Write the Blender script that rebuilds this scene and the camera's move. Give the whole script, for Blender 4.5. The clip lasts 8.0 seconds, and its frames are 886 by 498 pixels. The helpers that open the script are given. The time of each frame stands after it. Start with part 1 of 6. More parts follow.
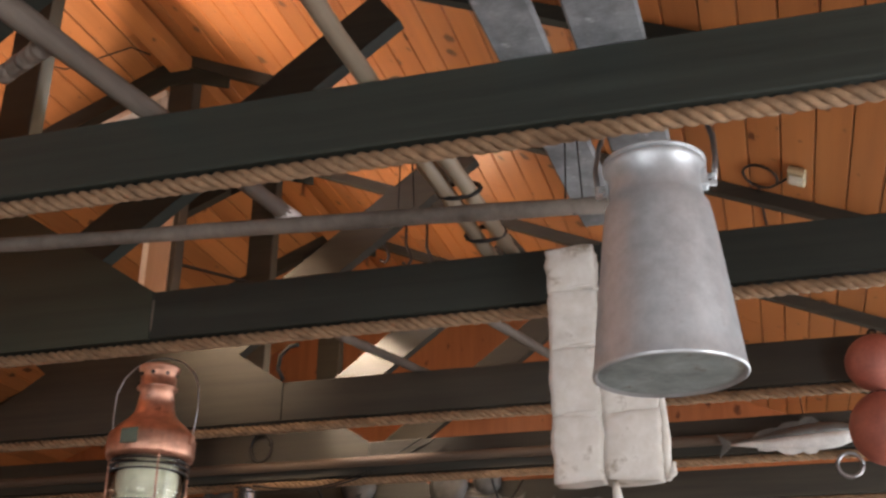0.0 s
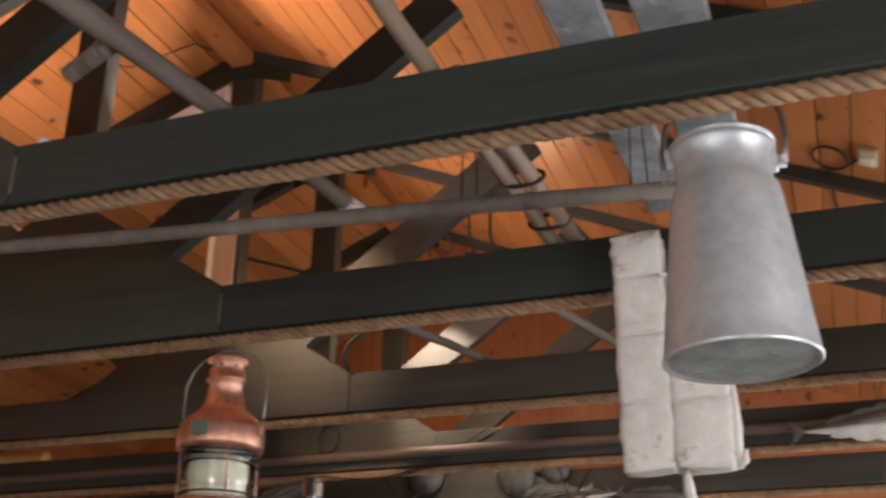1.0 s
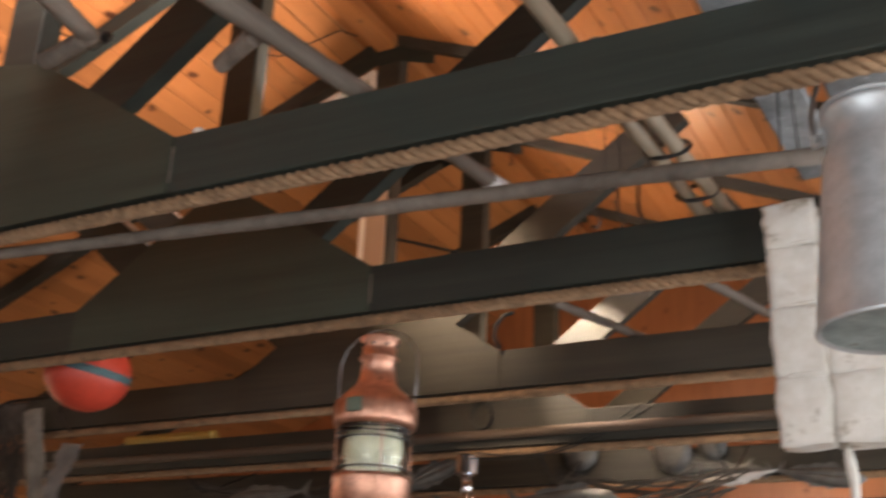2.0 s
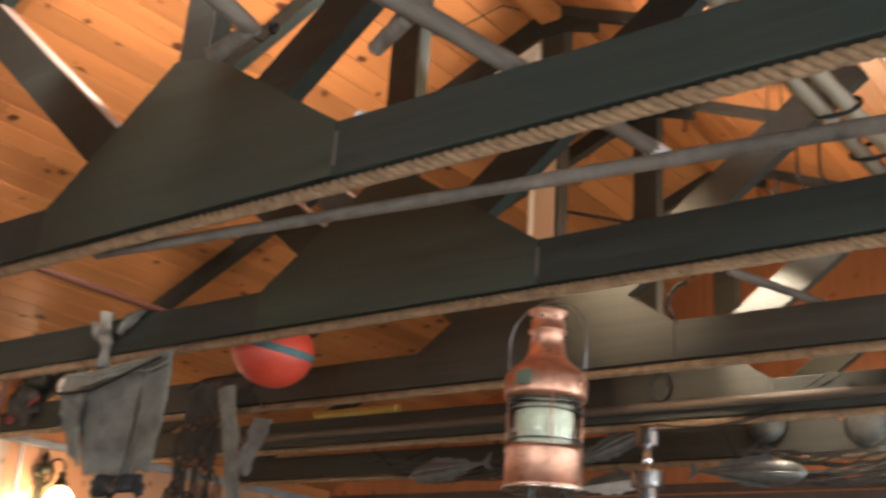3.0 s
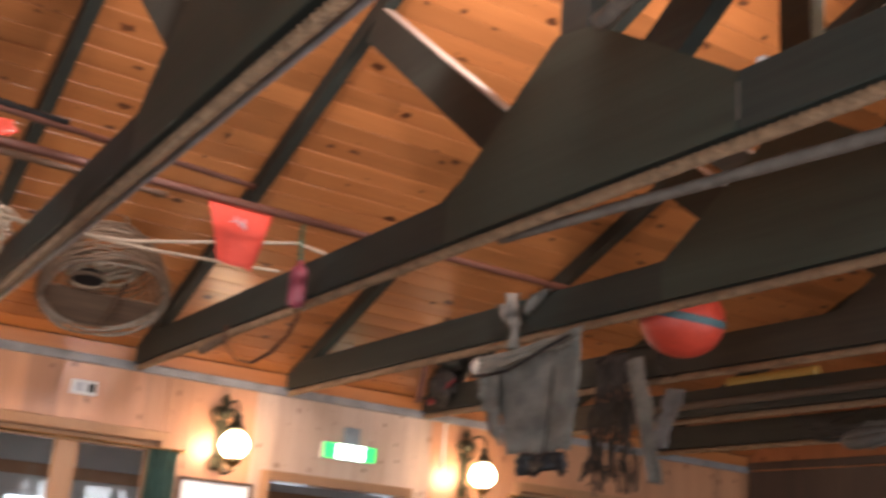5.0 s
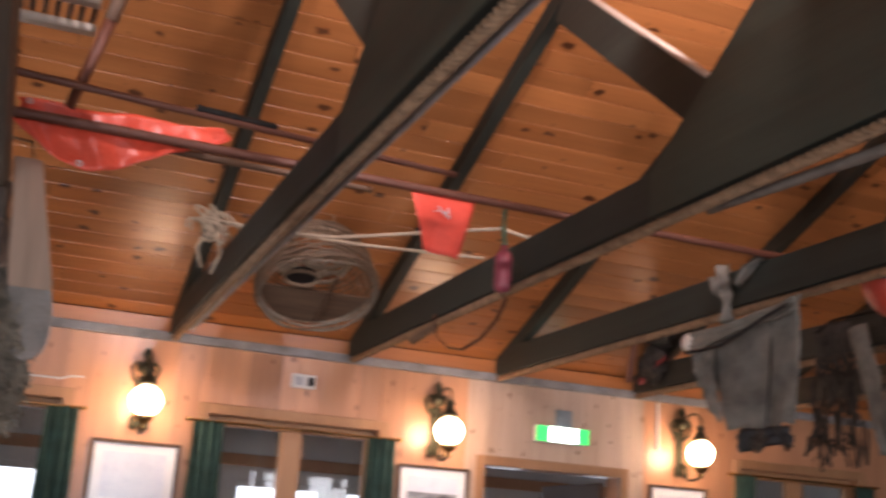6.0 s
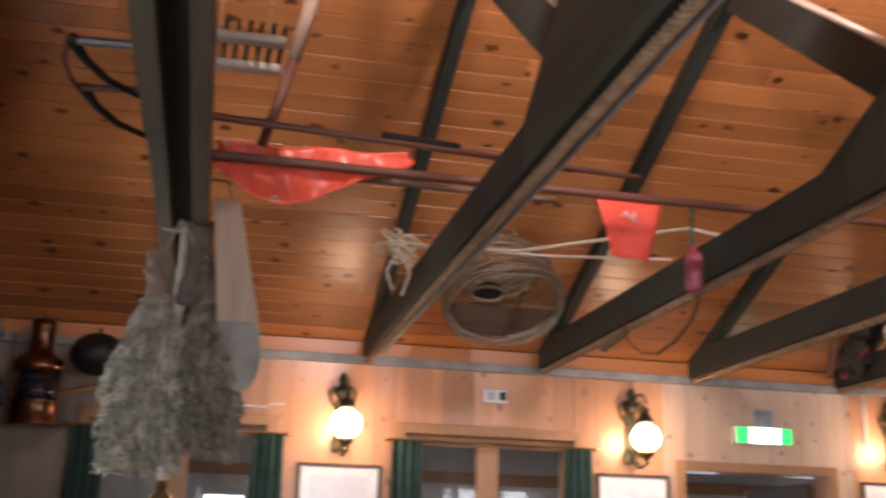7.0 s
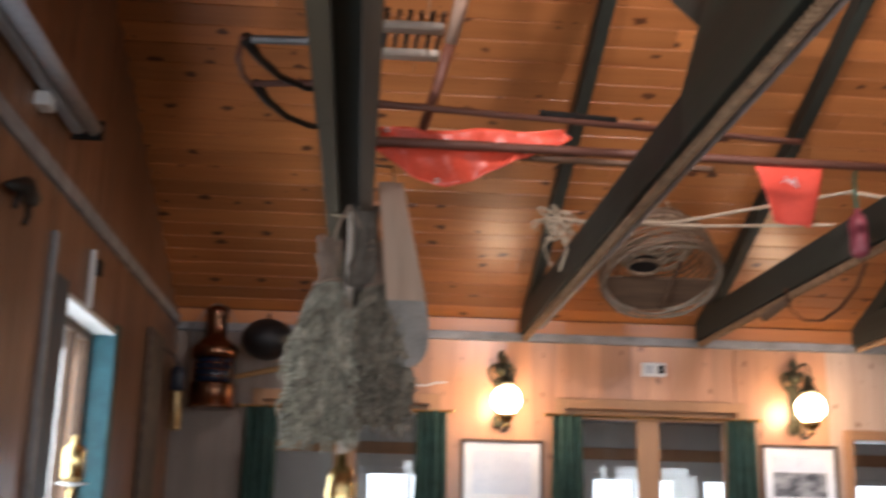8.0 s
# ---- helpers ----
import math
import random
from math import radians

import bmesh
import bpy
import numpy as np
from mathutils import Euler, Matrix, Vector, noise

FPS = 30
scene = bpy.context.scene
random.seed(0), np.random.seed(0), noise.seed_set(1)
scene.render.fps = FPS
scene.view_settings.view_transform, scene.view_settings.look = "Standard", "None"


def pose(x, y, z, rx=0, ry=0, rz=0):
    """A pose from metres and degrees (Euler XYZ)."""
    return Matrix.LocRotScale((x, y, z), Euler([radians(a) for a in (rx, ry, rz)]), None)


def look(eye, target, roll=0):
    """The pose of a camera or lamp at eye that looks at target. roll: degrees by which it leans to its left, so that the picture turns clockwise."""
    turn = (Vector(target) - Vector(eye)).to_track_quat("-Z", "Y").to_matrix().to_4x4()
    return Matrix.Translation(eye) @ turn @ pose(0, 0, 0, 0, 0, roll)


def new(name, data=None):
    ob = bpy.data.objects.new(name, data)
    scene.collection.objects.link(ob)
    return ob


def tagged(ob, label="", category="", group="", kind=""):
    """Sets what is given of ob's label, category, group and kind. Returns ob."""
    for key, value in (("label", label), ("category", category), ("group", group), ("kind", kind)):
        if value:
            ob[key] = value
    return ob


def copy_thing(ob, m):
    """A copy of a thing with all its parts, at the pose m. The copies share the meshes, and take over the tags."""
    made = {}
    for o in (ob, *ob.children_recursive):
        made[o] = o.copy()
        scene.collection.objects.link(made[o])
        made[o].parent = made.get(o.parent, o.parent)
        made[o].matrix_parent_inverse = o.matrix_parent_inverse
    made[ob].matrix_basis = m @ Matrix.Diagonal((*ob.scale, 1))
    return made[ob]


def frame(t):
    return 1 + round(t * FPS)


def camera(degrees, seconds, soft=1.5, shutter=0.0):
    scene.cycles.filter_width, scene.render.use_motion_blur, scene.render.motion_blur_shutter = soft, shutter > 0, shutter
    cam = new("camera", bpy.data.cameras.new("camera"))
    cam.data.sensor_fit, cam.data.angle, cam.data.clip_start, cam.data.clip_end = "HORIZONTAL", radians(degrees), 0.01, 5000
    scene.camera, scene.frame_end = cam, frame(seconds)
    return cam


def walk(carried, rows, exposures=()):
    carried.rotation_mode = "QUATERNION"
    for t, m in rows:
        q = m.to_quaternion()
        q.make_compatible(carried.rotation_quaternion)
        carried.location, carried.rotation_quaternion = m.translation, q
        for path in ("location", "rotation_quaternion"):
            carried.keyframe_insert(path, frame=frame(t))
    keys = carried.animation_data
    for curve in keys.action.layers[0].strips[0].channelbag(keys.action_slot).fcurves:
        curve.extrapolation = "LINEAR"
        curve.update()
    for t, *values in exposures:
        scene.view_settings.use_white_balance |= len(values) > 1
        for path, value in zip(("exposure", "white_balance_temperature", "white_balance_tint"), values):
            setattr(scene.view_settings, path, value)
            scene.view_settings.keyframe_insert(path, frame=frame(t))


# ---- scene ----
cam = camera(43.7, 8.0, soft=2.5, shutter=0.9)
PATH = [
    (0, (6.469, 0.152, 1.528), (5.952, 1.908, 2.335), 0.4),
    (0.5, (6.465, 0.157, 1.529), (5.909, 1.905, 2.326), 0.7),
    (1, (6.461, 0.16, 1.53), (5.835, 1.888, 2.319), 0.8),
    (1.5, (6.46, 0.155, 1.526), (5.725, 1.846, 2.299), 1.5),
    (3, (6.534, 0.178, 1.517), (5.367, 1.65, 2.202), 4.1),
    (3.5, (6.523, 0.157, 1.518), (5.247, 1.547, 2.18), 4.4),
    (4, (6.526, 0.199, 1.536), (5.107, 1.46, 2.164), 4.5),
    (4.5, (6.451, 0.217, 1.571), (4.917, 1.348, 2.176), 4.7),
    (6, (6.376, 0.187, 1.556), (4.571, 0.869, 2.081), 3.8),
    (6.5, (6.366, 0.165, 1.557), (4.513, 0.704, 2.082), 2.8),
    (7, (6.365, 0.116, 1.547), (4.477, 0.505, 2.08), 1.7),
    (7.5, (6.383, 0.077, 1.537), (4.471, 0.357, 2.054), 1.8),
    (8, (6.439, 0.035, 1.501), (4.507, 0.174, 1.997), 1.3),
]
walk(cam, [(t, look(eye, target, roll)) for t, eye, target, roll in PATH], exposures=[(0.0, 0.78, 6850, 16), (1.5, 0.88, 6850, 16), (3.0, 1.33, 6450, 4), (3.6, 1.43, 6120, 4), (4.5, 1.24, 6500, 10), (6.0, 0.69, 6650, 22), (7.0, 0.74, 6650, 18), (8.0, 0.80, 6480, 13)])

# ---- light ----
SUN_ELEV, SUN_ROT = radians(38), radians(215)
world = bpy.data.worlds.new("world")
scene.world = world
world.use_nodes = True
sky = world.node_tree.nodes.new("ShaderNodeTexSky")
sky.sky_type, sky.sun_disc, sky.sun_elevation, sky.sun_rotation = "NISHITA", False, SUN_ELEV, SUN_ROT
world.node_tree.links.new(sky.outputs[0], world.node_tree.nodes["Background"].inputs[0])
world.node_tree.nodes["Background"].inputs[1].default_value = 0.12
sun_data = bpy.data.lights.new("sun", "SUN")
sun_data.energy, sun_data.angle, sun_data.color = 2.0, radians(3), (1.0, 0.94, 0.86)
sun = new("sun", sun_data)
sun.matrix_world = pose(0, 0, 12, 52, 0, 145)


def area(name, m, w, h, power, colour):
    d = bpy.data.lights.new(name, "AREA")
    d.shape, d.size, d.size_y, d.energy, d.color = "RECTANGLE", w, h, power, colour
    ob = new(name, d)
    ob.matrix_world = m
    return ob


# the sky's light in the openings of the wall behind the camera and of the side wall
DAY = (0.86, 0.93, 1.0)
for wy in (1.3, 3.9, 6.0):
    area("daylight", pose(8.08, wy, 1.69, 90, 0, 90), 1.3, 1.4, 30, DAY)
area("daylight", pose(2.03, -1.235, 1.62, 90, 0, 0), 0.8, 1.2, 12, DAY)
area("daylight", pose(5.6, -1.02, 1.55, 90, 0, 0), 1.5, 1.2, 26, DAY)


def spot(name, eye, target, power, colour, degrees, radius=0.03, blend=0.35):
    d = bpy.data.lights.new(name, "SPOT")
    d.energy, d.color, d.spot_size, d.spot_blend, d.shadow_soft_size = power, colour, radians(degrees), blend, radius
    ob = new(name, d)
    ob.matrix_world = look(eye, target)
    return ob


spot("roof_spot", (4.34, 3.34, 3.40), (4.46, 4.0, 3.12), 54, (1.0, 0.77, 0.55), 66, 0.03, 1.0)


def bulb_light(name, at, power, colour, radius):
    d = bpy.data.lights.new(name, "POINT")
    d.energy, d.color, d.shadow_soft_size = power, colour, radius
    new(name, d).matrix_world = pose(*at)


# uplights added behind the gussets to brighten the ceiling, and the spill of the roof spotlight
TUBE = (1.0, 0.865, 0.85)
spot("roof_spot", (4.52, 4.66, 3.40), (4.66, 5.0, 3.1), 50, (1.0, 0.84, 0.68), 64, 0.03, 0.5)
bulb_light("spot_spill", (4.34, 3.30, 3.46), 5, (1.0, 0.72, 0.46), 0.05)
spot("roof_spot", (4.22, 1.80, 3.88), (4.05, 2.03, 3.36), 32, TUBE, 40, 0.03, 1.0)
for uy, aim_y, watts in ((0.14, 0.90, 42), (1.17, 1.25, 72), (2.24, 2.45, 56)):
    spot("added_uplight", (4.15, uy, 3.42), (2.65, aim_y, 4.0), watts, TUBE, 105, 0.05)
for uy, aim_y, watts in ((3.30, 3.45, 26), (4.34, 4.75, 25)):
    spot("added_uplight", (4.28, uy, 3.55), (5.15, aim_y, 4.12), watts, TUBE, 112, 0.05)
spot("added_uplight", (4.2, 3.22, 3.55), (3.45, 3.15, 4.2), 26, TUBE, 96, 0.05)
# unseen fill added to brighten the far bay, no fixture
bulb_light("far_fill", (4.6, 5.5, 3.4), 6, (1.0, 0.74, 0.48), 0.08)


# ---- materials ----
def mat(name):
    m = bpy.data.materials.new(name)
    m.use_nodes = True
    return m, m.node_tree.nodes, m.node_tree.links, m.node_tree.nodes["Principled BSDF"]


def ramp(n, stops):
    r = n.new("ShaderNodeValToRGB")
    e = r.color_ramp.elements
    e[0].position, e[0].color = stops[0][0], (*stops[0][1], 1)
    e[1].position, e[1].color = stops[-1][0], (*stops[-1][1], 1)
    for p, c in stops[1:-1]:
        x = e.new(p)
        x.color = (*c, 1)
    return r


def mixed(n, l, fac, a, b, mode="MIX"):
    m = n.new("ShaderNodeMix")
    m.data_type, m.blend_type = "RGBA", mode
    for sock, v in ((m.inputs[0], fac), (m.inputs[6], a), (m.inputs[7], b)):
        if hasattr(v, "is_linked"):
            l.new(v, sock)
        elif isinstance(v, (int, float)):
            sock.default_value = v
        else:
            sock.default_value = (*v, 1)
    return m.outputs[2]


def coords(n, l, scale, kind="Object", offset=None):
    c = n.new("ShaderNodeTexCoord")
    mp = n.new("ShaderNodeMapping")
    mp.inputs["Scale"].default_value = scale
    l.new(c.outputs[kind], mp.inputs["Vector"])
    if offset:
        l.new(offset, mp.inputs["Location"])
    return mp.outputs[0]


def tex_noise(n, l, vec, scale, detail=4.0, rough=0.55):
    t = n.new("ShaderNodeTexNoise")
    t.inputs["Scale"].default_value, t.inputs["Detail"].default_value, t.inputs["Roughness"].default_value = scale, detail, rough
    l.new(vec, t.inputs["Vector"])
    return t.outputs["Fac"]


def bump(n, l, b, height, strength, dist=0.01):
    u = n.new("ShaderNodeBump")
    u.inputs["Strength"].default_value, u.inputs["Distance"].default_value = strength, dist
    l.new(height, u.inputs["Height"])
    l.new(u.outputs[0], b.inputs["Normal"])


def wood(name, dark, light, along=(1, 0.06, 1), rough=0.45, knots=0.0, knot_size=0.17, coat=0.0, island=True, grain=22.0, knot_colour=(0.13, 0.042, 0.016), spread=0.35):
    """Sawn timber: grain drawn out along one axis, a tone for each board, knots."""
    m, n, l, b = mat(name)
    g = n.new("ShaderNodeNewGeometry")
    o = n.new("ShaderNodeObjectInfo")
    seed = n.new("ShaderNodeMath")
    seed.operation = "ADD"
    l.new(g.outputs["Random Per Island"], seed.inputs[0])
    l.new(o.outputs["Random"], seed.inputs[1])
    sh = n.new("ShaderNodeVectorMath")
    sh.operation = "SCALE"
    sh.inputs[0].default_value = (37.0, 53.0, 19.0)
    l.new(seed.outputs[0], sh.inputs["Scale"])
    v = coords(n, l, along, offset=sh.outputs[0])
    fine = tex_noise(n, l, v, grain, 6, 0.65)
    broad = tex_noise(n, l, v, grain * 0.18, 3, 0.5)
    r = ramp(n, [(0.3, dark), (0.72, light)])
    add = n.new("ShaderNodeMath")
    add.operation = "MULTIPLY_ADD"
    add.inputs[1].default_value = 0.55
    l.new(fine, add.inputs[0])
    half = n.new("ShaderNodeMath")
    half.operation = "MULTIPLY"
    half.inputs[1].default_value = 0.45
    l.new(broad, half.inputs[0])
    l.new(half.outputs[0], add.inputs[2])
    l.new(add.outputs[0], r.inputs[0])
    col = r.outputs[0]
    tone = n.new("ShaderNodeHueSaturation")
    val = n.new("ShaderNodeMapRange")
    fr = n.new("ShaderNodeMath")
    fr.operation = "FRACT"
    mul = n.new("ShaderNodeMath")
    mul.operation = "MULTIPLY"
    mul.inputs[1].default_value = 7.31
    l.new(seed.outputs[0], mul.inputs[0])
    l.new(mul.outputs[0], fr.inputs[0])
    l.new(fr.outputs[0], val.inputs["Value"])
    val.inputs["To Min"].default_value, val.inputs["To Max"].default_value = 1 - spread * 0.6, 1 + spread * 0.4
    l.new(val.outputs[0], tone.inputs["Value"])
    l.new(col, tone.inputs["Color"])
    col = tone.outputs[0]
    if knots:
        sep = n.new("ShaderNodeSeparateXYZ")
        l.new(coords(n, l, (1, 1, 1), offset=sh.outputs[0]), sep.inputs[0])
        run = min(range(3), key=lambda i: along[i])
        across = [i for i in range(3) if i != run]
        sm = n.new("ShaderNodeMath")
        sm.operation = "ADD"
        l.new(sep.outputs[across[0]], sm.inputs[0])
        if run != 1:
            l.new(sep.outputs[across[1]], sm.inputs[1])
        else:
            sm.inputs[1].default_value = 0.0
        lg = n.new("ShaderNodeMath")
        lg.operation = "MULTIPLY"
        lg.inputs[1].default_value = 0.62
        l.new(sep.outputs[run], lg.inputs[0])
        cmb = n.new("ShaderNodeCombineXYZ")
        l.new(sm.outputs[0], cmb.inputs[0])
        l.new(lg.outputs[0], cmb.inputs[1])
        kv = cmb.outputs[0]
        vo = n.new("ShaderNodeTexVoronoi")
        vo.voronoi_dimensions = "2D"
        vo.inputs["Scale"].default_value = knots
        warp = n.new("ShaderNodeVectorMath")
        warp.operation = "MULTIPLY_ADD"
        nz = n.new("ShaderNodeTexNoise")
        nz.inputs["Scale"].default_value = 34
        l.new(kv, nz.inputs["Vector"])
        l.new(nz.outputs["Color"], warp.inputs[0])
        warp.inputs[1].default_value = (0.034, 0.034, 0.0)
        l.new(kv, warp.inputs[2])
        l.new(warp.outputs[0], vo.inputs["Vector"])
        size = n.new("ShaderNodeSeparateColor")
        l.new(vo.outputs["Color"], size.inputs[0])
        rad = n.new("ShaderNodeMapRange")
        rad.inputs["From Min"].default_value, rad.inputs["From Max"].default_value = 0.45, 1.0
        rad.inputs["To Min"].default_value, rad.inputs["To Max"].default_value = 0.0, knot_size
        l.new(size.outputs[0], rad.inputs["Value"])
        d = n.new("ShaderNodeMath")
        d.operation = "SUBTRACT"
        l.new(rad.outputs[0], d.inputs[0])
        l.new(vo.outputs["Distance"], d.inputs[1])
        kr = n.new("ShaderNodeMapRange")
        kr.inputs["From Min"].default_value, kr.inputs["From Max"].default_value = -0.055, 0.03
        l.new(d.outputs[0], kr.inputs["Value"])
        col = mixed(n, l, kr.outputs[0], col, knot_colour)
    l.new(col, b.inputs["Base Color"])
    rr = n.new("ShaderNodeMapRange")
    rr.inputs["To Min"].default_value, rr.inputs["To Max"].default_value = rough - 0.08, rough + 0.14
    l.new(fine, rr.inputs["Value"])
    l.new(rr.outputs[0], b.inputs["Roughness"])
    b.inputs["Coat Weight"].default_value = coat
    b.inputs["Coat Roughness"].default_value = 0.22
    bump(n, l, b, fine, 0.35, 0.005)
    return m


def plain(name, colour, rough=0.5, metal=0.0, vary=0.25, scale=9.0, bumps=0.15, spots=None):
    """Painted, cast or woven surface with mottling at two scales."""
    m, n, l, b = mat(name)
    v = coords(n, l, (1, 1, 1))
    big = tex_noise(n, l, v, scale, 3)
    fine = tex_noise(n, l, v, scale * 9, 5, 0.65)
    lo = tuple(c * (1 - vary) for c in colour)
    hi = tuple(min(1, c * (1 + vary)) for c in colour)
    r = ramp(n, [(0.3, lo), (0.7, hi)])
    l.new(big, r.inputs[0])
    col = mixed(n, l, 0.35, r.outputs[0], fine, "OVERLAY")
    if spots:
        sr = ramp(n, [(0.6, (0, 0, 0)), (0.7, (1, 1, 1))])
        l.new(tex_noise(n, l, v, scale * 2.3, 5, 0.7), sr.inputs[0])
        col = mixed(n, l, sr.outputs[0], col, spots)
    l.new(col, b.inputs["Base Color"])
    rr = n.new("ShaderNodeMapRange")
    rr.inputs["To Min"].default_value, rr.inputs["To Max"].default_value = max(0.03, rough - 0.12), min(1, rough + 0.12)
    l.new(fine, rr.inputs["Value"])
    l.new(rr.outputs[0], b.inputs["Roughness"])
    b.inputs["Metallic"].default_value = metal
    bump(n, l, b, fine, bumps, 0.004)
    return m


def glow(name, colour, strength):
    m, n, l, b = mat(name)
    b.inputs["Base Color"].default_value = (*colour, 1)
    b.inputs["Emission Color"].default_value = (*colour, 1)
    b.inputs["Emission Strength"].default_value = strength
    b.inputs["Roughness"].default_value = 0.25
    return m


def glass(name, colour=(0.95, 0.98, 0.97), rough=0.02):
    m, n, l, b = mat(name)
    b.inputs["Base Color"].default_value = (*colour, 1)
    b.inputs["Roughness"].default_value = rough
    b.inputs["Transmission Weight"].default_value = 1.0
    b.inputs["IOR"].default_value = 1.45
    return m


CEIL = wood("varnished_pine_ceiling", (0.33, 0.116, 0.035), (0.515, 0.204, 0.065), (1, 0.05, 1), 0.33, knots=7.5, knot_size=0.135, coat=0.35, knot_colour=(0.085, 0.026, 0.010))
CEIL.node_tree.nodes["Principled BSDF"].inputs["Coat Roughness"].default_value = 0.3
PINE = wood("pine_panel", (0.45, 0.208, 0.103), (0.62, 0.325, 0.178), (1, 1, 0.06), 0.4, knots=6.5, knot_size=0.085, coat=0.55, spread=0.36, knot_colour=(0.22, 0.085, 0.04))
PALE = wood("bleached_pine_panel", (0.44, 0.30, 0.215), (0.68, 0.53, 0.43), (1, 1, 0.11), 0.55, knots=9.0, knot_size=0.10, spread=0.2, knot_colour=(0.2, 0.11, 0.06))
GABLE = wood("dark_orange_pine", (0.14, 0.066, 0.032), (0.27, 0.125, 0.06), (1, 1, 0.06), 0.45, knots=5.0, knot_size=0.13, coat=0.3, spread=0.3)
GREYBOARD = wood("grey_weathered_panel", (0.24, 0.19, 0.155), (0.40, 0.335, 0.285), (1, 1, 0.06), 0.6, knots=6.0, knot_size=0.14, spread=0.25, knot_colour=(0.12, 0.07, 0.045))
DARKPANEL = wood("dark_stained_panel", (0.04, 0.026, 0.018), (0.11, 0.066, 0.044), (1, 1, 0.06), 0.5)
NORTHPINE = wood("orange_pine_gable", (0.30, 0.10, 0.035), (0.50, 0.18, 0.065), (1, 1, 0.06), 0.4, knots=6.0, knot_size=0.12)
FRAME = wood("pine_frame", (0.36, 0.18, 0.085), (0.5, 0.28, 0.14), (1, 1, 0.08), 0.45)
BEAM = wood("black_stained_beam", (0.0088, 0.0108, 0.0083), (0.033, 0.040, 0.031), (0.05, 1, 1), 0.62, spread=0.3, grain=30)
BROWNBEAM = wood("brown_stained_beam", (0.0155, 0.0145, 0.0105), (0.056, 0.050, 0.036), (0.05, 1, 1), 0.6, spread=0.3, grain=30)
GUSSET = wood("black_stained_plywood", (0.0165, 0.0225, 0.0155), (0.049, 0.066, 0.047), (0.05, 1, 1), 0.55, spread=0.2, grain=18)
OLIVEBEAM = wood("olive_brown_beam", (0.042, 0.036, 0.022), (0.115, 0.097, 0.062), (0.05, 1, 1), 0.6, spread=0.3, grain=30)
RAWBROWN = wood("raw_brown_beam", (0.045, 0.030, 0.018), (0.11, 0.075, 0.045), (0.05, 1, 1), 0.65, spread=0.3, grain=30)
for m in (BEAM, BROWNBEAM, GUSSET):
    m.node_tree.nodes["Principled BSDF"].inputs["Specular IOR Level"].default_value = 0.36
UNDER = wood("raw_beam_edge", (0.10, 0.058, 0.032), (0.2, 0.125, 0.075), (0.05, 1, 1), 0.7)
UNDER_LIT = wood("raw_edge_lit_pale", (0.42, 0.34, 0.27), (0.6, 0.5, 0.41), (0.05, 1, 1), 0.6)
GREYWOOD = wood("weathered_grey_wood", (0.058, 0.045, 0.035), (0.27, 0.22, 0.175), (1, 0.06, 1), 0.75)
LITPOST = wood("lit_pink_post", (0.36, 0.235, 0.16), (0.52, 0.36, 0.26), (1, 1, 0.06), 0.5)
WHITESTRIP = plain("white_strip_tone", (0.72, 0.70, 0.66), 0.4, vary=0.1)
GREYTRIM = plain("grey_painted_trim", (0.25, 0.25, 0.25), 0.55)
FLOORW = wood("floor_boards", (0.14, 0.075, 0.035), (0.26, 0.15, 0.075), (1, 0.05, 1), 0.4, knots=3)
GREEN = plain("dark_green_curtain", (0.026, 0.066, 0.052), 0.85, vary=0.3, scale=14)
ROPE = plain("manila_rope", (0.25, 0.152, 0.083), 0.9, vary=0.3, scale=30, bumps=0.5)


# ---- mesh helpers ----
def link(name, bm, material, smooth=False):
    me = bpy.data.meshes.new(name)
    bm.to_mesh(me)
    bm.free()
    if smooth:
        for p in me.polygons:
            p.use_smooth = True
    for m in material if isinstance(material, (list, tuple)) else (material,):
        me.materials.append(m)
    return new(name, me)


def part(name, bm, material, parent, label="", smooth=False):
    ob = link(name, bm, material, smooth)
    ob.parent = parent
    if label:
        ob["label"] = label
    return ob


def share(name, mesh, m, parent=None):
    ob = new(name, mesh)
    ob.matrix_basis = m
    ob.parent = parent
    return ob


def empty(name, m=None):
    ob = new(name)
    ob.empty_display_size = 0.05
    if m is not None:
        ob.matrix_basis = m
    return ob


def box(bm, lo, hi, bevel=0.0, turn=None):
    r = bmesh.ops.create_cube(bm, size=1)
    c = [(a + b) / 2 for a, b in zip(lo, hi)]
    s = [abs(b - a) for a, b in zip(lo, hi)]
    m = Matrix.Translation(c) @ (turn or Matrix()) @ Matrix.Diagonal((*s, 1))
    bmesh.ops.transform(bm, matrix=m, verts=r["verts"])
    if bevel:
        es = {e for v in r["verts"] for e in v.link_edges}
        bmesh.ops.bevel(bm, geom=list(es), offset=bevel, segments=1, affect="EDGES", profile=0.5)
    return bm


def slab(lo, hi, bevel=0.0):
    return box(bmesh.new(), lo, hi, bevel)


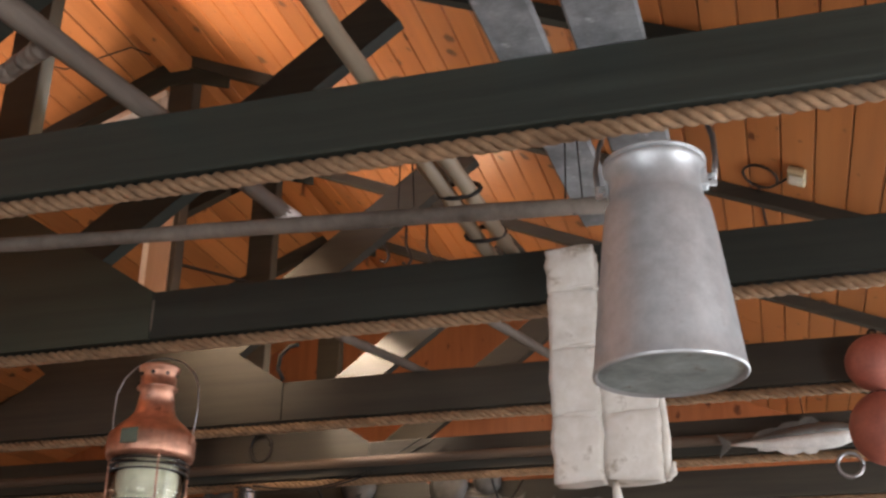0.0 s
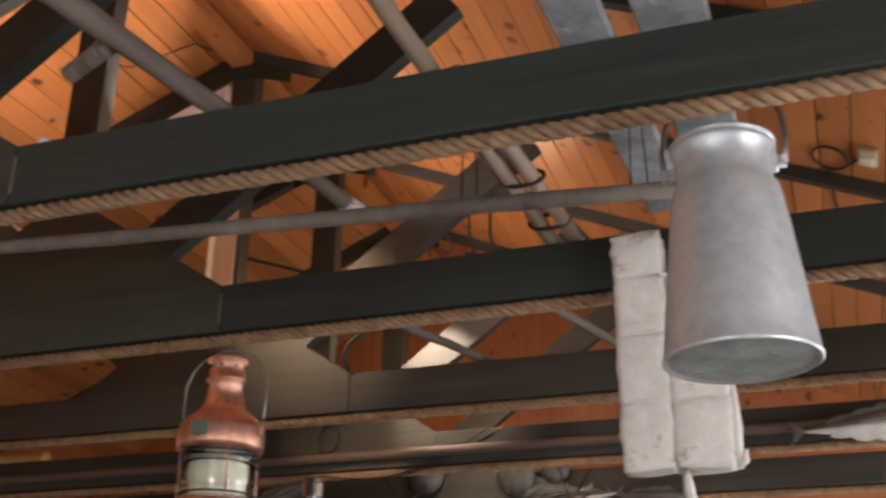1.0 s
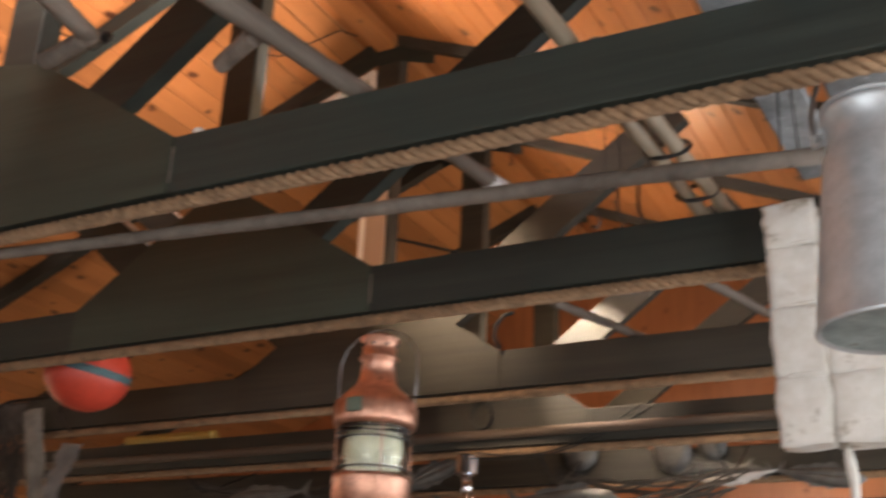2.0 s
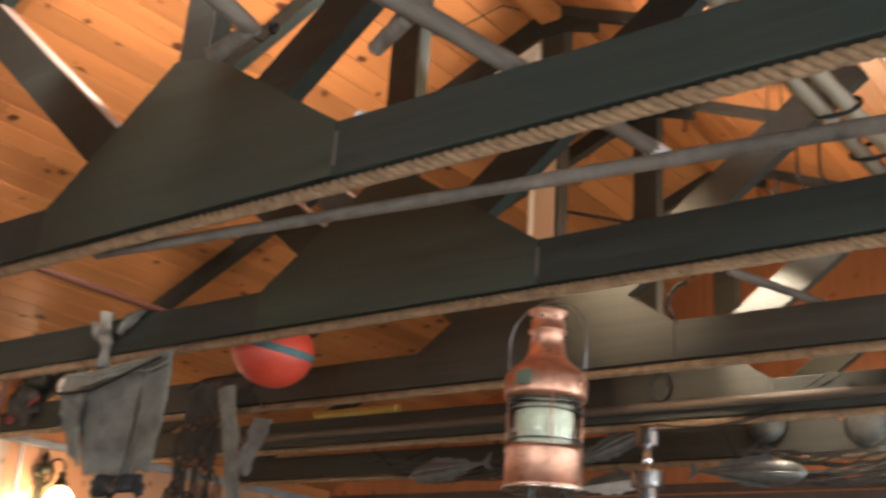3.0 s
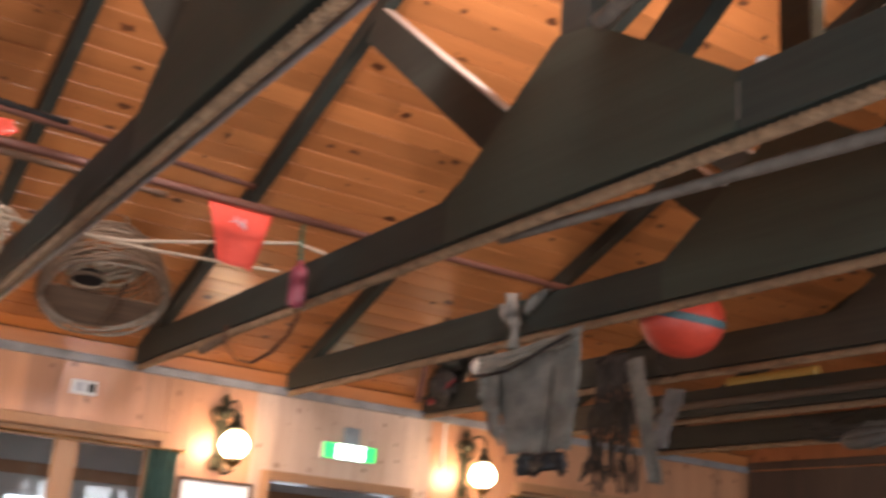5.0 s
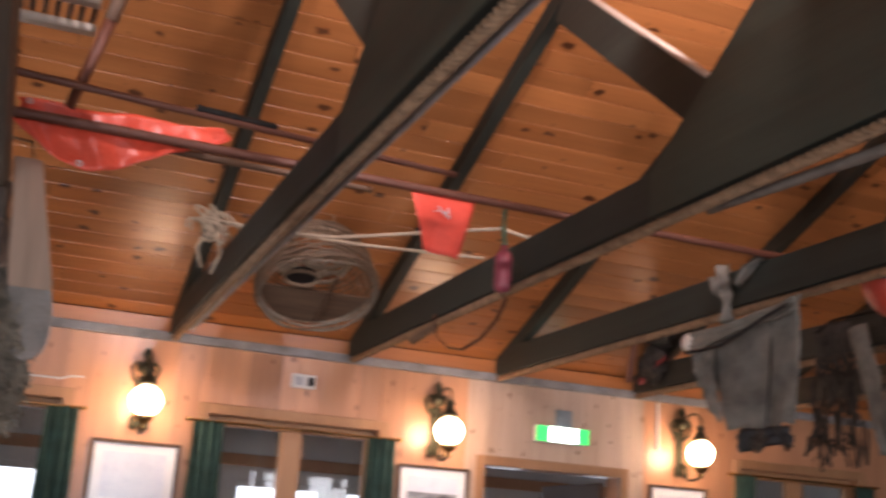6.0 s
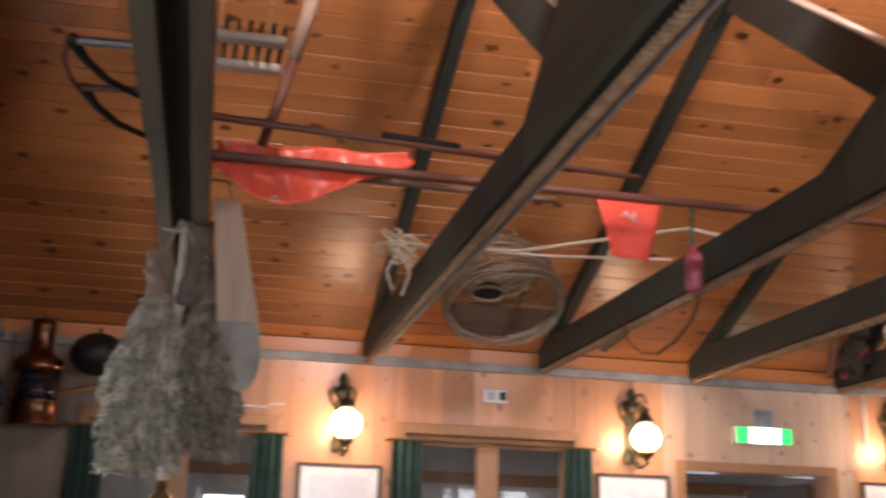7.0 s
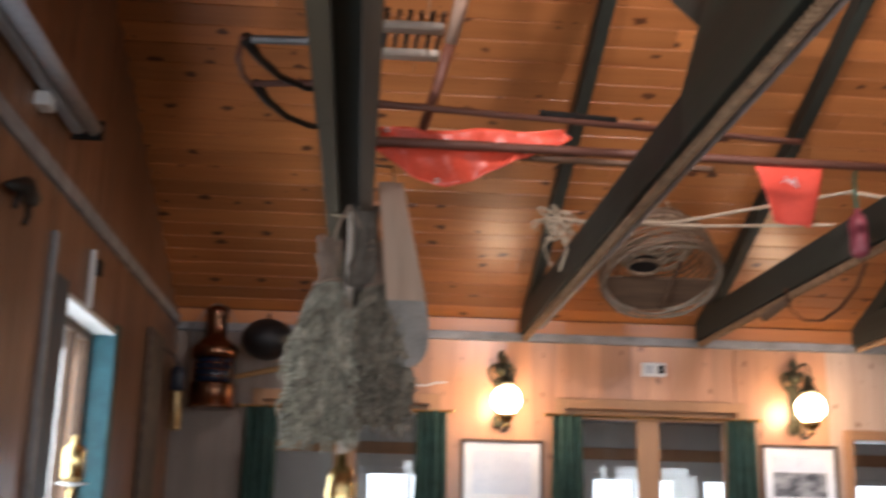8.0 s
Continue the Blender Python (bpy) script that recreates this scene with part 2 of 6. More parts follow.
def tube(bm, pts, radii, sides=8, flat=1.0):
    """A round bar along points; flat below 1 presses it together."""
    pts = [Vector(p) for p in pts]
    if isinstance(radii, (int, float)):
        radii = [radii] * len(pts)
    rings, up = [], None
    for i, p in enumerate(pts):
        d = (pts[min(i + 1, len(pts) - 1)] - pts[max(i - 1, 0)]).normalized()
        if up is None:
            up = Vector((0, 0, 1)) if abs(d.z) < 0.9 else Vector((1, 0, 0))
        a = (up - d * up.dot(d)).normalized()
        up = a
        b = d.cross(a)
        rings.append([bm.verts.new(p + radii[i] * (math.cos(t) * a * flat + math.sin(t) * b)) for t in (2 * math.pi * k / sides for k in range(sides))])
    for r0, r1 in zip(rings, rings[1:]):
        for k in range(sides):
            bm.faces.new((r0[k], r0[(k + 1) % sides], r1[(k + 1) % sides], r1[k]))
    bm.faces.new(rings[0][::-1])
    bm.faces.new(rings[-1])
    return bm


def lathe(bm, profile, sides=24, centre=(0, 0), closed=True):
    """Turned form round the vertical through centre; profile of (radius, z)."""
    rings = []
    for r, z in profile:
        rings.append([bm.verts.new((centre[0] + r * math.cos(t), centre[1] + r * math.sin(t), z)) for t in (2 * math.pi * k / sides for k in range(sides))])
    for r0, r1 in zip(rings, rings[1:]):
        for k in range(sides):
            bm.faces.new((r0[k], r0[(k + 1) % sides], r1[(k + 1) % sides], r1[k]))
    if closed:
        bm.faces.new(rings[0][::-1])
        bm.faces.new(rings[-1])
    return bm


def prism(bm, outline, y0, y1):
    """A plate in the x-z plane from y0 to y1."""
    a = [bm.verts.new((x, y0, z)) for x, z in outline]
    b = [bm.verts.new((x, y1, z)) for x, z in outline]
    k = len(outline)
    bm.faces.new(a)
    bm.faces.new(b[::-1])
    for i in range(k):
        bm.faces.new((a[i], b[i], b[(i + 1) % k], a[(i + 1) % k]))
    bmesh.ops.recalc_face_normals(bm, faces=bm.faces)
    return bm


# ---- the hall ----
WIDE, NEAR, FAR = 8.12, -1.04, 7.12      # eave to eave; the two gables
RIDGE_X = WIDE / 2
EAVE, PITCH = 2.74, 0.42                # underside of the boards at the eave; rise per metre
ZC, CH = 2.64, 0.16                     # underside and depth of the tie beams


def roof_z(x):
    return EAVE + PITCH * min(x, WIDE - x)


tagged(link("floor", slab((-0.1, NEAR - 0.1, -0.1), (WIDE + 0.1, FAR + 0.1, -0.02)), FLOORW), "brown wooden floor of the hall", "floor", kind="structure")


# ceiling: tongue-and-groove boards along the ridge, one mesh a slope
def ceiling_slope(name, side):
    bm = bmesh.new()
    slope = math.hypot(1, PITCH)
    wide, gap, thick = 0.115, 0.005, 0.02
    length = RIDGE_X * slope
    s, i = 0.0, 0
    while s < length:
        e = min(s + wide, length + 0.01)
        cut = NEAR - 0.05 + random.uniform(0.6, 3.5)
        ends = [NEAR - 0.05]
        while cut < FAR:
            ends.append(cut)
            cut += random.uniform(2.8, 4.2)
        ends.append(FAR + 0.05)
        for y0, y1 in zip(ends, ends[1:]):
            d = random.uniform(0, 0.0012)
            prof = [(s + gap / 2, 0.0045), (s + gap / 2 + 0.002, d), (e - gap / 2 - 0.002, d), (e - gap / 2, 0.0045), (e - gap / 2, thick), (s + gap / 2, thick)]
            vs = []
            for y in (y0 + 0.0015, y1 - 0.0015):
                ring = []
                for u, h in prof:
                    x = u / slope - h * PITCH / slope
                    z = EAVE + PITCH * u / slope + h / slope
                    ring.append(bm.verts.new((x if side < 0 else WIDE - x, y, z)))
                vs.append(ring)
            k = len(prof)
            for j in range(k):
                bm.faces.new((vs[0][j], vs[0][(j + 1) % k], vs[1][(j + 1) % k], vs[1][j]))
            bm.faces.new(vs[0])
            bm.faces.new(vs[1][::-1])
        s += wide
    bmesh.ops.recalc_face_normals(bm, faces=bm.faces)
    return tagged(link(name, bm, CEIL), "varnished orange knotty pine board ceiling slope", "ceiling", kind="structure")


ceiling_slope("ceiling_west", -1)
ceiling_slope("ceiling_east", 1)
bm = bmesh.new()
prism(bm, [(-0.35, EAVE - 0.12), (RIDGE_X, roof_z(RIDGE_X) + 0.03), (WIDE + 0.35, EAVE - 0.12), (WIDE + 0.35, EAVE + 0.05), (RIDGE_X, roof_z(RIDGE_X) + 0.25), (-0.35, EAVE + 0.05)], NEAR - 0.3, FAR + 0.3)
tagged(link("roof", bm, plain("roof_felt", (0.06, 0.06, 0.06), 0.9)), "dark felt roof above the ceiling boards", "roof", kind="structure")


def wall(name, axis, at, thick, span, top, holes, material, label, boards=0.14, face=0.0):
    """A wall with holes (from, to, sill, head) along its length, faced with upright boards that are parts of it."""
    bm = bmesh.new()
    cuts = sorted({span[0], span[1], *[h[0] for h in holes], *[h[1] for h in holes]})
    lo_t, hi_t = sorted((at, at + thick))

    def put(a, b, z0, z1):
        if b - a > 1e-4 and z1 - z0 > 1e-4:
            box(bm, (lo_t, a, z0) if axis == "x" else (a, lo_t, z0), (hi_t, b, z1) if axis == "x" else (b, hi_t, z1))
    for a, b in zip(cuts, cuts[1:]):
        mid = (a + b) / 2
        z = 0.0
        for h in sorted((h for h in holes if h[0] < mid < h[1]), key=lambda h: h[2]):
            put(a, b, z, h[2])
            z = h[3]
        put(a, b, z, top)
    return tagged(link(name, bm, material), label, "wall", kind="structure")


# openings of the eave wall: from, to, sill, head
OPEN_W = [(-0.52, 0.44, 0.9, 2.22), (1.24, 2.26, 0.9, 2.22), (2.965, 3.92, 0.0, 2.08), (4.86, 5.86, 0.9, 2.22)]
OPEN_E = [(0.65, 1.95, 0.95, 2.42), (3.25, 4.55, 0.95, 2.42), (5.4, 6.6, 0.95, 2.42)]
OPEN_S = [(1.60, 2.46, 0.95, 2.315), (4.85, 6.35, 0.9, 2.2)]
west = wall("wall_west", "x", -0.016, -0.15, (NEAR - 0.2, FAR + 0.2), EAVE, OPEN_W, PINE, "pine-panelled eave wall with curtained windows and lamps")
east = wall("wall_east", "x", WIDE + 0.016, 0.15, (NEAR - 0.2, FAR + 0.2), EAVE, OPEN_E, PINE, "pine-panelled eave wall with windows")
south = wall("wall_south", "y", NEAR - 0.016, -0.2, (0.0, WIDE), 2.62, OPEN_S, PINE, "pine-panelled gable wall with a window")
north = wall("wall_north", "y", FAR + 0.016, 0.2, (0.0, WIDE), 2.62, [], DARKPANEL, "dark-stained panelled far gable wall")
for name, y0, y1 in (("wall_gable_south", NEAR - 0.216, NEAR - 0.016), ("wall_gable_north", FAR + 0.016, FAR + 0.216)):
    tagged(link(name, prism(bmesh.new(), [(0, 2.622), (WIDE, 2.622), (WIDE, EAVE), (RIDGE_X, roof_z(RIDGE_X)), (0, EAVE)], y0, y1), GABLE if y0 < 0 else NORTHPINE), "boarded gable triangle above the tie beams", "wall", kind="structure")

# grey trim under the ceiling at the eaves and across the gables
for nm, lo, hi in (("trim_west", (-0.014, NEAR, 2.605), (0.022, FAR, 2.655)), ("trim_east", (WIDE - 0.022, NEAR, 2.605), (WIDE + 0.014, FAR, 2.655)),
                   ("trim_south", (0.024, NEAR - 0.014, 2.63), (WIDE - 0.024, NEAR + 0.018, 2.69)), ("trim_north", (0.024, FAR - 0.018, 2.63), (WIDE - 0.024, FAR + 0.014, 2.69))):
    tagged(link(nm, slab(lo, hi, 0.004), DARKPANEL if nm == "trim_north" else GREYTRIM), "painted wooden trim along the wall top", "trim", kind="structure")


# pine cove closing the gap between the trim and the ceiling boards
for nm, x0, x1 in (("trim_cove_west", -0.014, 0.014), ("trim_cove_east", WIDE - 0.014, WIDE + 0.014)):
    tagged(link(nm, slab((x0, NEAR, 2.6565), (x1, FAR, 2.735)), CEIL), "varnished orange pine cove under the ceiling", "trim", kind="structure")


# ---- roof trusses ----
TRUSS_Y = [-0.12, 0.965, 2.03, 3.0, 4.0, 5.0, 6.0]
RO = 0.085                               # the rafters hang this far below the boards


def strut(bm, a, b, wide, y0, y1):
    """A plank in the truss plane from a to b."""
    a, b = Vector(a), Vector(b)
    n2 = Vector((-(b - a).y, (b - a).x)).normalized() * wide / 2
    return prism(bm, [tuple(a + n2), tuple(b + n2), tuple(b - n2), tuple(a - n2)], y0, y1)


def truss(stain, double=False, lit_post=False):
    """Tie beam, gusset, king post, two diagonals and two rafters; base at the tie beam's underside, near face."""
    t = empty("roof_truss")
    H, R = CH, RIDGE_X
    top = roof_z(R) - ZC
    for x0, x1 in ((0.0, R - 0.666), (R + 0.625, WIDE)):
        part("tie_beam", slab((x0, 0.0, 0.003), (x1, 0.05 if double else 0.066, H), 0.003), stain, t)
    if double:
        part("tie_beam", slab((0.0, 0.125, 0.003), (WIDE, 0.175, H), 0.003), RAWBROWN, t, "raw brown tie beam plank")
        # black filling stands in for the shade in the gap between the planks
        part("spacer", slab((0.02, 0.0505, 0.06), (WIDE - 0.02, 0.1245, H - 0.02)), BEAM, t)
    out = [(-0.665, 0.003), (0.624, 0.003), (0.624, H), (0.085, 0.505), (-0.10, 0.54), (-0.665, H - 0.006)]
    part("gusset", prism(bmesh.new(), [(R + x, z) for x, z in out], -0.004, 0.0), GUSSET if stain is BEAM else stain, t, "black-stained gusset plate")
    part("tie_beam", slab((R - 0.6655, 0.001, 0.003), (R + 0.6245, 0.0495 if double else 0.066, H)), stain, t)
    if lit_post:
        part("king_post", slab((R - 0.05, 0.001, 0.161), (R + 0.075, 0.075, top - RO - 0.05), 0.003), stain, t)
        # pale slab puts the lamplight on the stained post's lower half into colour
        part("facing", slab((R - 0.05, -0.012, 0.545), (R + 0.055, 0.0, 1.12), 0.003), LITPOST, t, "pinkish slab for the lamplit lower part of the post")
        part("edge_strip", slab((R - 0.085, -0.003, 0.40), (R - 0.052, 0.045, top - RO - 0.14), 0.002), WHITESTRIP, t, "white strip on the post's left edge")
        # white strip stands for light bounced onto the rafter's lower edge
        part("edge_strip", strut(bmesh.new(), (R - 0.56, top - RO - 0.315), (R - 0.06, top - RO - 0.115), 0.03, -0.003, 0.05), WHITESTRIP, t, "white strip for light bounced onto the rafter's lower edge")
    else:
        part("king_post", slab((R - 0.095, 0.001, 0.161), (R + 0.045, 0.075, top - RO - 0.05), 0.003), stain, t)
    for sgn, foot_d, head_d in ((-1, (-0.27, 0.207), (-1.385, 1.118)), (1, (0.20, 0.222), (1.37, 1.10))):
        part("diagonal", strut(bmesh.new(), (R + foot_d[0], foot_d[1]), (R + head_d[0], head_d[1]), 0.15, 0.0015, 0.055), stain, t)
        if sgn < 0:
            # raw edge, coloured paler to carry the lamplight along it
            part("edge_strip", strut(bmesh.new(), (R - 0.37, 0.3925), (R - 1.30, 1.152), 0.009, 0.0015, 0.05), UNDER_LIT, t, "raw upper edge, paled for lamplight along it")
        if sgn > 0 and stain is BEAM:
            part("filler", slab((R + 0.6255, -0.0025, 0.03), (R + 0.6315, -0.0005, H - 0.03)), GREYWOOD, t, "grey filler in a joint")
        ro = RO if sgn < 0 else 0.05
        foot = (R + sgn * R, EAVE - ZC - ro / 2)
        peak = (R, EAVE - ZC - ro / 2 + PITCH * R)
        part("rafter", strut(bmesh.new(), foot, peak, ro / math.hypot(1, PITCH) * 0.98 + 0.01, 0.004, 0.06 if sgn < 0 else 0.045), stain, t)
    zr = top - RO
    part("ridge_plate", prism(bmesh.new(), [(R - 0.22, zr - 0.145), (R - 0.05, zr - 0.085), (R + 0.06, zr - 0.085), (R + 0.26, zr - 0.15), (R + 0.26, zr - 0.10), (R, zr + 0.02), (R - 0.22, zr - 0.085)], -0.008, 0.0005), BEAM, t)
    return t


TRUSS_LABEL = "black-stained timber roof truss with gusset plate"
end_truss = tagged(truss(OLIVEBEAM, True), "brown-stained timber roof truss with a doubled tie beam", "roof truss", "roof trusses")
end_truss.matrix_basis = pose(0, TRUSS_Y[0], ZC)
first = tagged(truss(BEAM), TRUSS_LABEL, "roof truss", "roof trusses")
first.matrix_basis = pose(0, TRUSS_Y[1], ZC)
for y in TRUSS_Y[2:4]:
    copy_thing(first, pose(0, y, ZC))
lit = tagged(truss(BROWNBEAM, lit_post=True), "brown-stained timber roof truss with a king post coloured as if lit", "roof truss", "roof trusses")
lit.matrix_basis = pose(0, TRUSS_Y[4], ZC)
brown = tagged(truss(BROWNBEAM), "brown-stained timber roof truss with gusset plate", "roof truss", "roof trusses")
brown.matrix_basis = pose(0, TRUSS_Y[5], ZC)
for y in TRUSS_Y[6:]:
    copy_thing(brown, pose(0, y, ZC))

tagged(link("ridge_board", slab((RIDGE_X - 0.05, NEAR, roof_z(RIDGE_X) - 0.10), (RIDGE_X + 0.05, FAR, roof_z(RIDGE_X) - 0.03)), CEIL), "varnished pine board along the ridge", "trim", kind="structure")


def rope_mesh(length, radius=0.0105, lay=0.0105, pitch=0.09, steps=9):
    bm = bmesh.new()
    count = int(length / pitch * steps)
    for s in range(3):
        pts = []
        for i in range(count + 1):
            a = 2 * math.pi * (i / steps + s / 3)
            x = length * i / count
            pts.append((x, lay * math.cos(a), lay * math.sin(a)))
        tube(bm, pts, radius, 5)
    return bm


rope_ob = link("rope", rope_mesh(WIDE - 0.06), ROPE, True)
rope_ob.matrix_basis = pose(0.03, TRUSS_Y[1] + 0.03, ZC - 0.018)
tagged(rope_ob, "thick twisted manila rope along the beam's lower edge", "rope", "ropes under the beams")
for y in TRUSS_Y[2:]:
    copy_thing(rope_ob, pose(0.03, y + 0.024, ZC - 0.018, random.uniform(0, 300)))

# ---- annex beyond the eave wall ----
GREYCEIL = plain("grey_annex_ceiling", (0.34, 0.32, 0.34), 0.7)
WHITEPAINT = plain("white_paint", (0.75, 0.75, 0.73), 0.5, vary=0.06)
DARKWOOD = wood("dark_brown_wood", (0.06, 0.03, 0.016), (0.14, 0.075, 0.04), (1, 0.08, 1), 0.5)
PANE = glass("window_glass")
tagged(link("floor_annex", slab((-3.4, NEAR - 0.2, -0.1), (-0.17, FAR, -0.02)), FLOORW), "brown wooden floor of the annex", "floor", kind="structure")
tagged(link("ceiling_annex", slab((-3.4, NEAR - 0.2, 2.46), (-0.17, FAR, 2.52)), GREYCEIL), "flat grey ceiling of the annex", "ceiling", kind="structure")
ANNEX = [(-0.9 + i * 0.98, -0.9 + i * 0.98 + 0.8, 0.9, 2.03) for i in range(1, 8)]
wall("wall_annex", "x", -3.2, -0.12, (NEAR - 0.2, FAR), 2.46, ANNEX, WHITEPAINT, "white outer annex wall with a row of windows")
for nm, y0 in (("wall_annex_south", NEAR - 0.32), ("wall_annex_north", FAR + 0.002)):
    tagged(link(nm, slab((-3.2, y0, 0), (-0.17, y0 + 0.1, 2.458)), WHITEPAINT), "white end wall of the annex", "wall", kind="structure")
bm = slab((-3.19, NEAR, 2.14), (-3.13, FAR - 0.1, 2.24), 0.005)
tagged(link("trim_annex", bm, FRAME), "brown wooden rail above the annex windows", "trim", kind="structure")
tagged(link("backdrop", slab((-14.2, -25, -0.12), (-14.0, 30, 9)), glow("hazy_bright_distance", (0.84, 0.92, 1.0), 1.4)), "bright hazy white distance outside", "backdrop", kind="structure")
tagged(link("ground", slab((-60, -60, -0.4), (60, 60, -0.12)), plain("outdoor_ground", (0.35, 0.36, 0.34), 0.9, scale=1.0)), "pale paved ground outside", "ground", kind="structure")


def window(name, axis, at, hole, deep, frame_mat, bars, label, panes=True):
    """Frame, bars and panes in an opening; bars as (upright positions, level positions) in parts of the opening."""
    a, b, z0, z1 = hole
    w = empty(name)

    def put(nm, lo, hi, material, bevel=0.004, lab=""):
        (l1, t1, z1_), (l2, t2, z2_) = lo, hi
        lo3, hi3 = ((t1, l1, z1_), (t2, l2, z2_)) if axis == "x" else ((l1, t1, z1_), (l2, t2, z2_))
        ob = part(nm, slab(tuple(min(p, q) for p, q in zip(lo3, hi3)), tuple(max(p, q) for p, q in zip(lo3, hi3)), bevel), material, w, lab)
        return ob
    t0, t1 = at - deep / 2, at + deep / 2
    f = 0.055
    put("window_frame", (a + 0.002, t0, z0 + f), (a + f, t1, z1 - f), frame_mat)
    put("window_frame", (b - f, t0, z0 + f), (b - 0.002, t1, z1 - f), frame_mat)
    put("window_frame", (a + 0.002, t0, z1 - f), (b - 0.002, t1, z1 - 0.002), frame_mat)
    put("window_sill", (a + 0.002, t0, z0 + 0.002), (b - 0.002, t1 + 0.02, z0 + f), frame_mat)
    ups, levels = bars
    for u in ups:
        x = a + (b - a) * u[0]
        put("mullion", (x - u[1] / 2, t0 + 0.004, z0 + f), (x + u[1] / 2, t1 - 0.004, z1 - f), frame_mat)
    for v in levels:
        z = z0 + (z1 - z0) * v
        put("glazing_bar", (a + f, at - 0.012, z - 0.014), (b - f, at + 0.012, z + 0.014), frame_mat)
    if panes:
        p = put("pane", (a + f, at - 0.003, z0 + f), (b - f, at + 0.003, z1 - f), PANE, 0)
        p.visible_shadow = False
    return tagged(w, label, "window", kind="structure")


k = 1
for i, hole in enumerate(OPEN_W):
    if i != 2:
        window("window_%d" % k, "x", -0.09, hole, 0.07, FRAME, ([(0.5, 0.13)], []), "brown timber window between dark green curtains")
        k += 1
for hole in ANNEX:
    window("window_%d" % k, "x", -3.26, hole, 0.06, WHITEPAINT, ([(0.5, 0.05)], [0.62]), "white annex window with glazing bars", panes=False)
    k += 1
for hole in OPEN_E:
    window("window_%d" % k, "x", WIDE + 0.09, hole, 0.06, FRAME, ([(0.5, 0.06)], []), "brown timber window in the side wall")
    k += 1
window("window_%d" % k, "y", NEAR - 0.15, OPEN_S[1], 0.06, FRAME, ([(0.5, 0.06)], []), "brown timber window in the gable wall")
k += 1
window("window_%d" % k, "y", NEAR - 0.115, OPEN_S[0], 0.05, DARKWOOD, ([(0.32, 0.035)], []), "dark timber window in a teal-lined opening")

# boards of the eave wall
thin = 0.0
ydone = NEAR
while ydone < FAR - 0.01:
    w = random.choice((0.09, 0.14, 0.19, 0.24)) + random.uniform(-0.01, 0.01)
    if 2.82 < ydone < 4.0:
        w = random.uniform(0.40, 0.45)
    for edge in (2.83, 4.10):
        if ydone < edge - 0.02 < ydone + w:
            w = edge - ydone
    y1 = min(ydone + w, FAR)
    mid = (ydone + y1) / 2
    runs = [(0.0, 2.604)]
    for a, b, z0, z1 in OPEN_W:
        if y1 > a and ydone < b:
            if ydone < a or y1 > b:
                continue
            runs = [(0.0, z0)] if z0 > 0 else []
            runs.append((z1, 2.604))
    segs = [(ydone, y1, runs)]
    for a, b, z0, z1 in OPEN_W:
        for e in (a, b):
            if ydone < e < y1:
                solid = [(0.0, 2.604)]
                holed = ([(0.0, z0)] if z0 > 0 else []) + [(z1, 2.604)]
                segs = [(ydone, e, solid if e == a else holed), (e, y1, holed if e == a else solid)]
    for s0, s1, rr in segs:
        if s1 - s0 < 0.004:
            continue
        for z0, z1 in rr:
            part("board", slab((-0.0155, s0 + 0.0005, z0 + 0.001), (random.uniform(-0.001, 0.001), s1 - 0.0005, z1), 0.0018), PALE if 2.83 <= mid <= 4.1 else GREYBOARD if mid < -0.35 else PINE, west)
    ydone = y1
# boards of the near gable wall
x0 = 0.024
while x0 < 4.2:
    x1 = x0 + random.uniform(0.125, 0.15)
    top = roof_z(x1) - 0.05
    mid = (x0 + x1) / 2
    a, b, z0, z1 = OPEN_S[0]
    cuts = sorted({x0, x1, *[e for e in (a, b) if x0 < e < x1]})
    for s0, s1 in zip(cuts, cuts[1:]):
        m = (s0 + s1) / 2
        for lo, hi in (([(0.0, z0), (z1, 2.629)] if a < m < b else [(0.0, 2.629)]) + [(2.691, roof_z(s0) - 0.004)]):
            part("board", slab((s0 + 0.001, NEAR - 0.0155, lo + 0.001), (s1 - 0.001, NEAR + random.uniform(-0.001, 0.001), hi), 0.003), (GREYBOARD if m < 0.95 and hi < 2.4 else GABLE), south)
    x0 = x1

# casings of the openings
for i, (a, b, z0, z1) in enumerate(OPEN_W):
    d = empty("door_1" if i == 2 else "casing_%d" % i)
    c = 0.06
    for lo, hi in (((0.001, a - c, z0 - (0.06 if z0 else 0)), (0.02, a - 0.001, z1 + c)), ((0.001, b + 0.001, z0 - (0.06 if z0 else 0)), (0.02, b + c, z1 + c)), ((0.001, a - 0.001, z1 + 0.001), (0.0195, b + 0.001, z1 + c))):
        part("casing", slab(lo, hi, 0.004), FRAME, d)
    if i == 2:
        leaf = part("door_leaf", slab((-1.02, b - 0.05, 0.01), (-0.17, b - 0.01, 2.05), 0.004), DARKWOOD, d, "dark brown door standing open")
        part("door_handle", tube(bmesh.new(), [(-0.93, b - 0.05, 1.0), (-0.93, b - 0.1, 1.0), (-0.82, b - 0.1, 1.0)], 0.009), plain("brass_lever", (0.6, 0.42, 0.16), 0.3, 1.0), leaf)
        tagged(d, "pine door casing with a dark door standing open", "door", kind="structure")
    else:
        tagged(d, "pine casing round a window", "trim", kind="structure")
